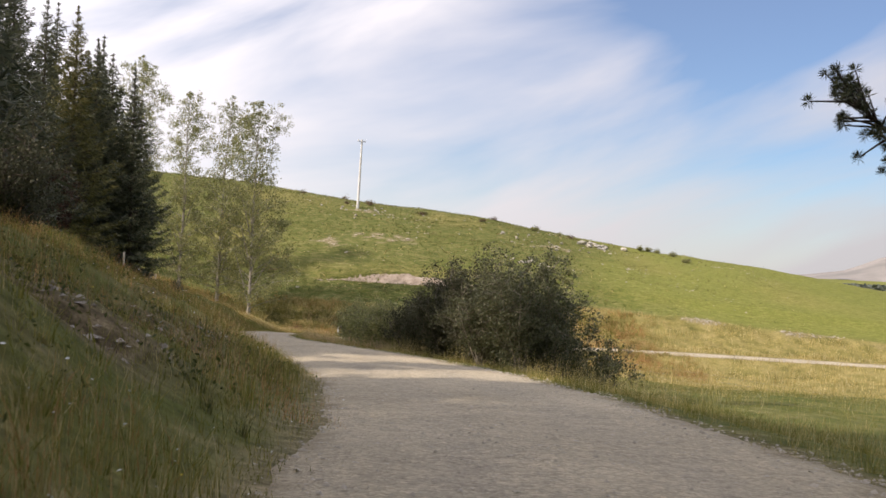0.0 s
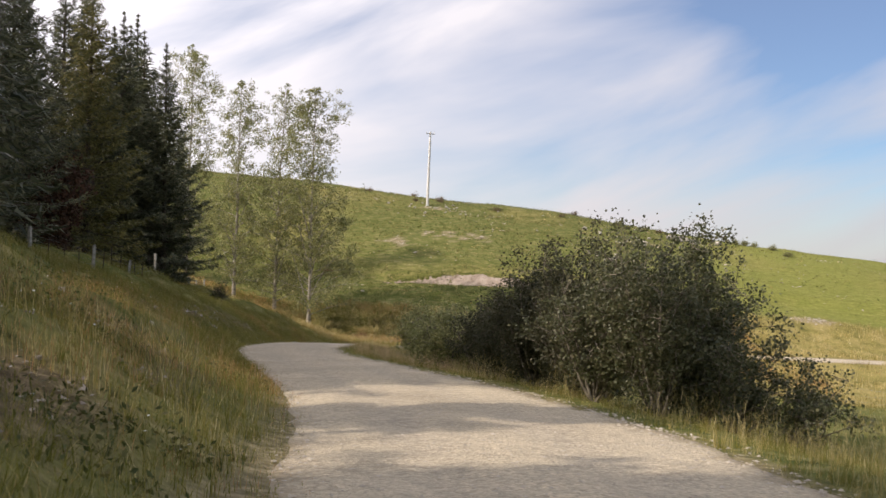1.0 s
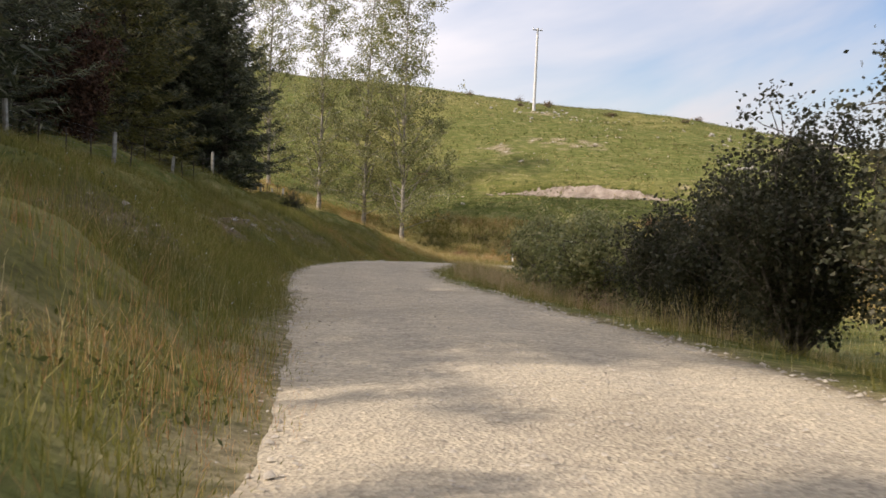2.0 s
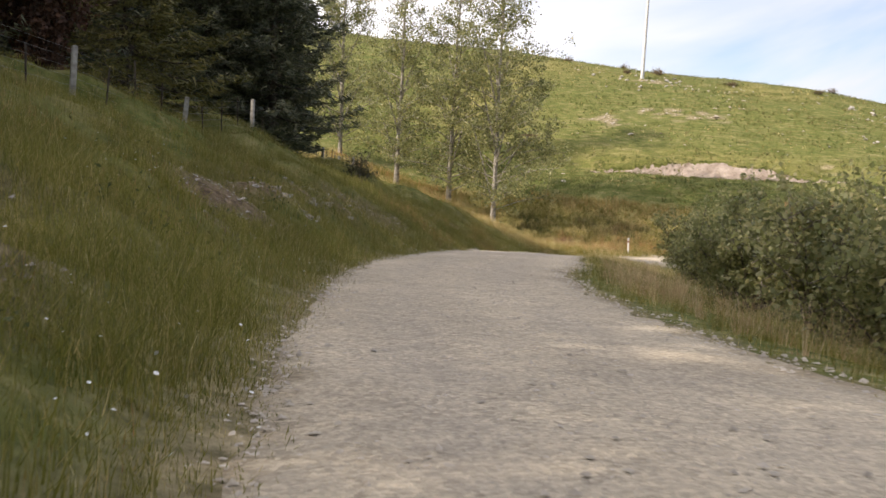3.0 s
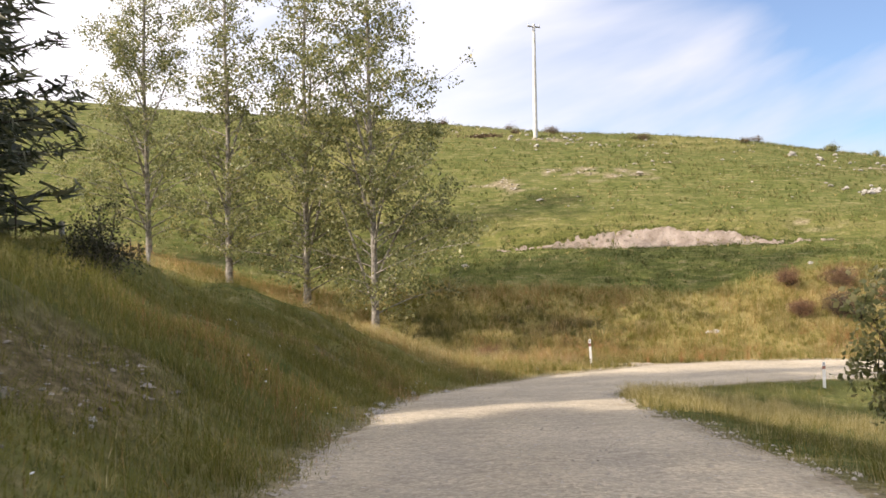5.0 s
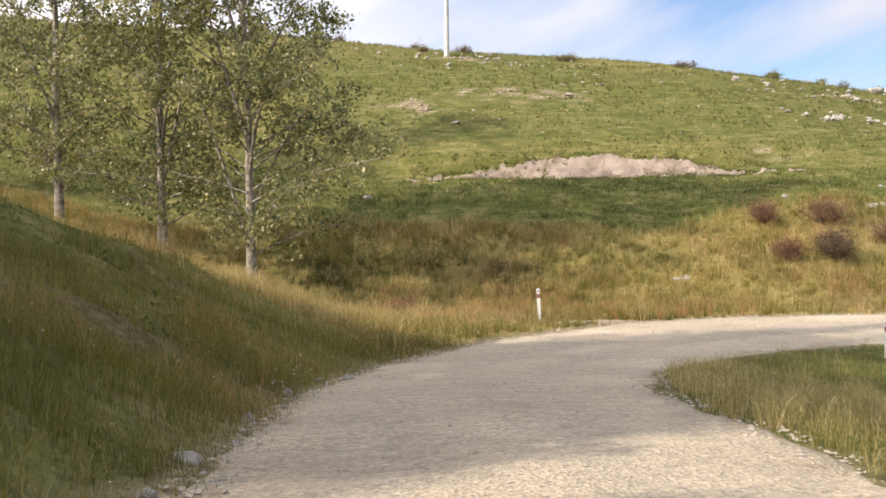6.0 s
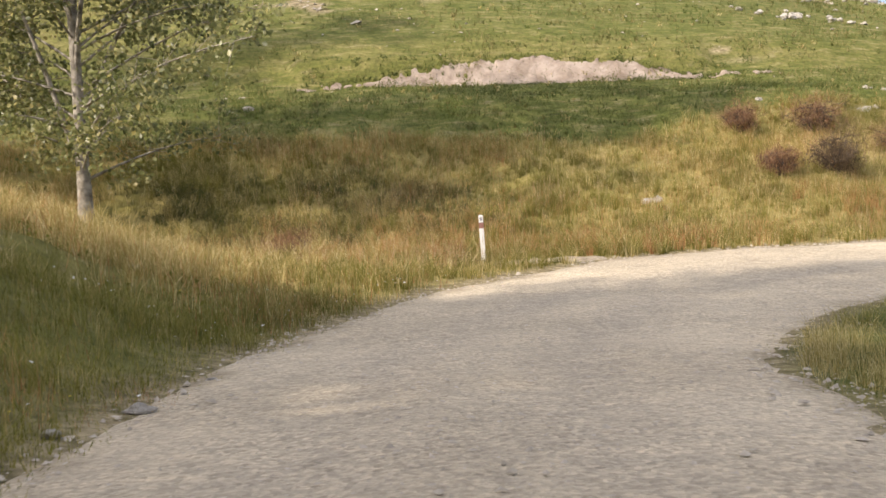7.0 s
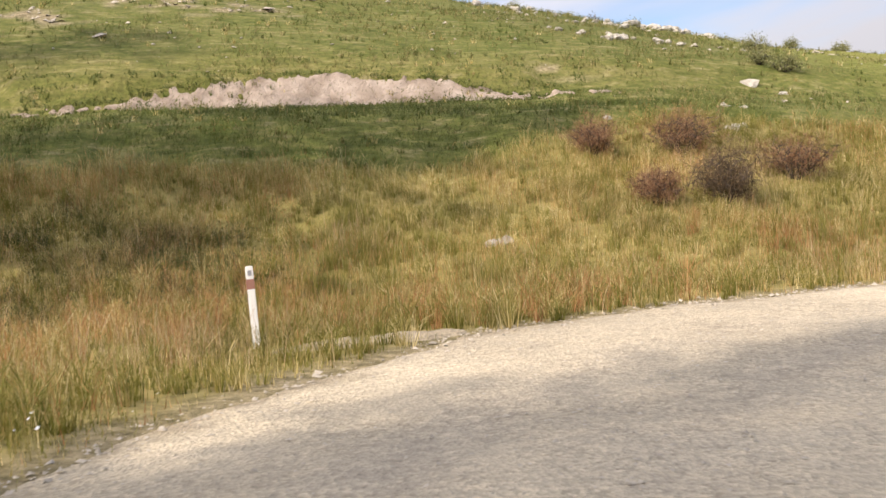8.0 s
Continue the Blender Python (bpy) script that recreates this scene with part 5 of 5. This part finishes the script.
for n in range(26):
    rock(12.5 + rng.normal(0, 4.0), 147.5 + rng.normal(0, 2.2), float(rng.uniform(0.2, 0.6)), "pale rock of the outcrop high on the hill", group="hill outcrop", sink=0.1)
for n in range(26):
    rock(-11.0 + rng.normal(0, 4.5), 152.0 + rng.normal(0, 1.6), float(rng.uniform(0.15, 0.5)), "pale rock in the turf on top of the hill", group="hilltop rocks", sink=0.2)
for n in range(70):
    rock(rng.uniform(-20, 40), rng.uniform(130, 160), float(rng.uniform(0.07, 0.26)), "small pale rock in the turf of the hill", group="hill rocks", sink=0.2)


def loose_stones(name, x, y, z, size, mat, label):
    """Many small angular stones as one mesh."""
    n = len(x)
    base = np.array([[1, 0, 0], [-1, 0, 0], [0, 1, 0], [0, -1, 0], [0, 0, 0.5], [0, 0, -0.5]])
    v = base[None] * rng.uniform(0.5, 1.2, (n, 6, 1)) * size[:, None, None] + rng.normal(0, 0.15, (n, 6, 3)) * size[:, None, None]
    a = rng.uniform(0, 2 * np.pi, n)
    c, s = np.cos(a)[:, None], np.sin(a)[:, None]
    v = np.stack([v[..., 0] * c - v[..., 1] * s, v[..., 0] * s + v[..., 1] * c, v[..., 2]], -1) + np.stack([x, y, z], 1)[:, None]
    k = np.arange(n)[:, None] * 6
    f = np.concatenate([k + t for t in ([0, 2, 4], [2, 1, 4], [1, 3, 4], [3, 0, 4])])
    tagged(new(name, mesh_np(name, v.reshape(-1, 3), [f], mat)), label, "gravel", kind="stuff")


n = 52000
i = rng.integers(0, int((fine_line[:, 1] < 101).sum()) - 5, n)
across = np.clip(rng.normal(0, 0.45, n), -1.1, 1.1)
edgy = rng.random(n) < 0.45
across[edgy] = rng.choice([-1, 1], edgy.sum()) * rng.normal(0.95, 0.12, edgy.sum())
j = np.clip(np.rint((across + 1) / 2 * (nc - 1)).astype(int), 0, nc - 1)
keep = np.abs(across) < 1.12
sx_, sy_ = rx[i, j] + rng.normal(0, 0.1, n), ry[i, j] + rng.normal(0, 0.1, n)
size = np.minimum(rng.gamma(1.6, 0.0075, n) + 0.004, 0.03)
size[edgy] *= 1.4
loose_stones("loose_gravel", sx_[keep], sy_[keep], rz[i, j][keep] + 0.2 * size[keep] + 0.11 * (np.abs(across[keep]) > 0.985), size[keep], M_STONE, "loose pale gravel stones along the road")
n = 7000
i = rng.integers(int((fine_line[:, 1] < 40).sum()), int((fine_line[:, 1] < 101).sum()) - 5, n)
across = rng.choice([-1, -1, -1, -1, -1, 1], n) * (0.985 - np.abs(rng.normal(0, 0.06, n)))
j = np.clip(np.rint((across + 1) / 2 * (nc - 1)).astype(int), 1, nc - 2)
size = (rng.gamma(1.8, 0.008, n) + 0.006) * np.where(across > 0, 0.55, 1.0)
loose_stones("edge_gravel", rx[i, j] + rng.normal(0, 0.09, n), ry[i, j] + rng.normal(0, 0.12, n), rz[i, j] + 0.15 * size + 0.01, size, M_STONE, "coarse gravel thrown to the road's edges")
# rubble on the hill's bare patches, and flecks of pale stone in the turf
x, y = scatter(160000, -30, 45, 125, 160, lambda x, y: 0.12 * smooth(0.3, 0.7, sample(g_bare, x, y)) + 0.011 * smooth(0.1, 0.6, vnoise(x, y, 5, 96)))
loose_stones("hill_rubble", x, y, sample(gz, x, y) + 0.02, rng.gamma(2.0, 0.04, len(x)) + 0.02, M_STONE, "pale stone rubble scattered over the turf of the hill")
x, y = scatter(9000, 14, 60, 120.5, 125, lambda x, y: 0.5 * sample(g_bare, x, y))
loose_stones("stony_line", x, y, sample(gz, x, y) + 0.02, rng.gamma(2.0, 0.04, len(x)) + 0.03, M_STONE, "pale stones along the foot of the hill")
# broken rock and dead stalks on the bare faces of the bank
x, y = scatter(120000, -22, -1, 5, 71, lambda x, y: (sample(g_side, x, y) < 0) * (sample(g_edge, x, y) > 0.7) * 0.22 * smooth(0.3, 0.7, sample(g_earth, x, y)))
loose_stones("bank_rubble", x, y, sample(gz, x, y) + 0.01, rng.gamma(1.6, 0.014, len(x)) + 0.01, M_BANKROCK, "broken brown and grey rock on the bare bank")
x, y = scatter(160000, -22, -1, 5, 71, lambda x, y: (sample(g_side, x, y) < 0) * (sample(g_edge, x, y) > 0.7) * (0.3 - 0.2 * smooth(30, 45, y)) * smooth(0.15, 0.6, sample(g_earth, x, y)))
blades("dead_stalks", x, y, 0.24, 0.008, M_TWIGGY, "dead brown stalks on the bare face of the bank", 1.3)
# gravel swept up beside the marker post
px_ = np.linspace(-1, 1, 24)
pxx, pyy = np.meshgrid(px_, np.linspace(-1, 1, 12))
hgt = np.clip(1 - pxx**2 - pyy**2, 0, 1) ** 0.7
wx, wy = -8.95 + 1.25 * pxx + 0.1 * pyy, 102.9 - 0.15 * pxx + 0.5 * pyy
wz = sample(gz, wx.ravel(), wy.ravel()).reshape(wx.shape) + 0.07 * hgt + 0.03 * vnoise(wx, wy, 0.25, 95) - 0.06 * (hgt <= 0)
ii, jj = np.meshgrid(np.arange(23), np.arange(11))
wq = np.stack([jj * 24 + ii, jj * 24 + ii + 1, (jj + 1) * 24 + ii + 1, (jj + 1) * 24 + ii], -1).reshape(-1, 4)
mound_me = mesh_np("roadside_mound", np.stack([wx, wy, wz], -1).reshape(-1, 3), [wq], M_GRAVEL, True)
mound_me.attributes.new("rim", "FLOAT", "POINT").data.foreach_set("value", np.full(wx.size, 0.5, np.float32))
tagged(new("roadside_mound", mound_me), "low heap of gravel swept to the road's edge", "mound")

# ---- power pole ----
def power_pole(x, y, h):
    top = empty("power_pole", pose(x, y, at(x, y) - 0.1, 0, 1.2, 35))
    t = np.linspace(0, 1, 8)
    v, f = tube(np.stack([0 * t, 0 * t, h * t], 1), 0.20 - 0.07 * t, 12)
    piece("shaft", mesh_np("shaft", v, [f], M_CONCRETE, True), top)
    arm = piece("crossarm", from_bm("crossarm", cuboid(1.3, 0.11, 0.11, 0, 0, h - 0.25, 0.01), M_WOOD), top)
    for ox in (-0.58, 0.0, 0.58):
        v, f = tube([[ox, 0, h - 0.2], [ox, 0, h - 0.1], [ox, 0, h + 0.02]], [0.03, 0.05, 0.035], 8)
        piece("insulator", mesh_np("insulator", v, [f], M_WHITE, True), arm)
    return tagged(top, "pale concrete power pole with a short wooden crossarm on the hill", "power pole")


power_pole(-12.9, 152.5, 10.0)

# ---- edge marker posts ----
def marker_post(x, y, h, lean, band, label):
    top = empty("marker_post", pose(x, y, at(x, y) - 0.03, 0, lean, 0))
    bm = cuboid(0.10, 0.028, h, 0, 0, h / 2, 0.008)
    piece("post", from_bm("post", bm, M_WHITE), top)
    piece("band", from_bm("band", cuboid(0.104, 0.034, 0.12 * h, 0, 0, h * 0.79, 0.003), band), top, "coloured reflective band")
    piece("reflector", from_bm("reflector", cuboid(0.05, 0.04, 0.07, 0.0, 0, h * 0.92, 0.004), M_GREYBAND), top, "small grey reflector")
    return tagged(top, label, "marker post", "edge marker posts")


marker_post(-10.2, 104.1, 1.1, -2.0, M_RED, "slim white edge marker post in dry grass at the bend")
marker_post(-2.85, 96.0, 0.9, 0.0, M_RED, "white edge marker post with a red band on the verge")

# ---- fence on the bank ----
fence = empty("fence", Matrix.Identity(4))
FENCE = [(-19.0, 50.0), (-19.6, 57.5), (-20.8, 65.0), (-22.1, 72.8), (-23.2, 79.5), (-24.4, 86.6), (-25.8, 93.0), (-27.0, 99.0)]
tops = []
for k, (fx, fy) in enumerate(FENCE):
    fz = at(fx, fy)
    me = from_bm("post", cuboid(0.13, 0.13, 1.3, 0, 0, 0.5, 0.02), M_WOOD)
    ob = piece("post", me, fence)
    ob.matrix_world = pose(fx, fy, fz, rng.normal(0, 2), rng.normal(1, 2), rng.uniform(0, 90))
    tops.append((fx, fy, fz))
    if k + 1 < len(FENCE):
        for q in (0.25, 0.5, 0.75):
            bx, by = fx + (FENCE[k + 1][0] - fx) * q, fy + (FENCE[k + 1][1] - fy) * q
            ob = piece("batten", from_bm("batten", cuboid(0.04, 0.03, 1.0, 0, 0, 0.47, 0.006), M_DARKBARK), fence)
            ob.matrix_world = pose(bx, by, at(bx, by), rng.normal(0, 3), rng.normal(0, 3), 10)
for hh in (0.25, 0.45, 0.65, 0.85, 1.05):
    v, f = join([tube([[a[0], a[1], a[2] + hh], [(a[0] + b[0]) / 2, (a[1] + b[1]) / 2, (a[2] + b[2]) / 2 + hh - 0.02], [b[0], b[1], b[2] + hh]], [0.0022] * 3, 4) for a, b in zip(tops, tops[1:])])
    piece("wire", mesh_np("wire", v, [f], M_WIRE), fence)
tagged(fence, "weathered post and wire fence along the top of the bank", "fence")

# fence across the low meadow
fence = empty("meadow_fence", Matrix.Identity(4))
tops = []
for k in range(9):
    fx, fy = 9.1 + 4.5 * k, 66.5 - 0.1 * k
    fz = at(fx, fy)
    if k % 4 == 0:
        ob = piece("post", from_bm("post", cuboid(0.08, 0.08, 1.1, 0, 0, 0.4, 0.01), M_WOOD), fence)
        ob.matrix_world = pose(fx, fy, fz, rng.normal(0, 2), rng.normal(0, 2), rng.uniform(0, 90))
    tops.append((fx, fy, fz))
for hh in (0.3, 0.6, 0.95):
    v, f = join([tube([[a[0], a[1], a[2] + hh], [b[0], b[1], b[2] + hh]], [0.004] * 2, 4) for a, b in zip(tops, tops[1:])])
    piece("wire", mesh_np("wire", v, [f], M_WIRE), fence)
tagged(fence, "post and wire fence across the low meadow", "fence")

# small clod of dead turf lying on the road
ang = rng.uniform(0, 2 * np.pi, 260)
rad = np.abs(rng.normal(0, 1, 260))
cl = np.stack([-12.7 + 0.22 * rad * np.cos(ang), 78.35 + 0.10 * rad * np.sin(ang), np.full(260, float(np.interp(78.35, LINE[:100, 1], LINE[:100, 2])) + 0.045) + 0.035 * rng.random(260)], 1)
v, f = leaves(cl, 0.022 * rng.uniform(0.6, 1.3, 260), 3.0)
tagged(new("turf_clod", mesh_np("turf_clod", v, [f], M_TWIGGY)), "small brown clod of dead turf on the gravel", "turf clod")
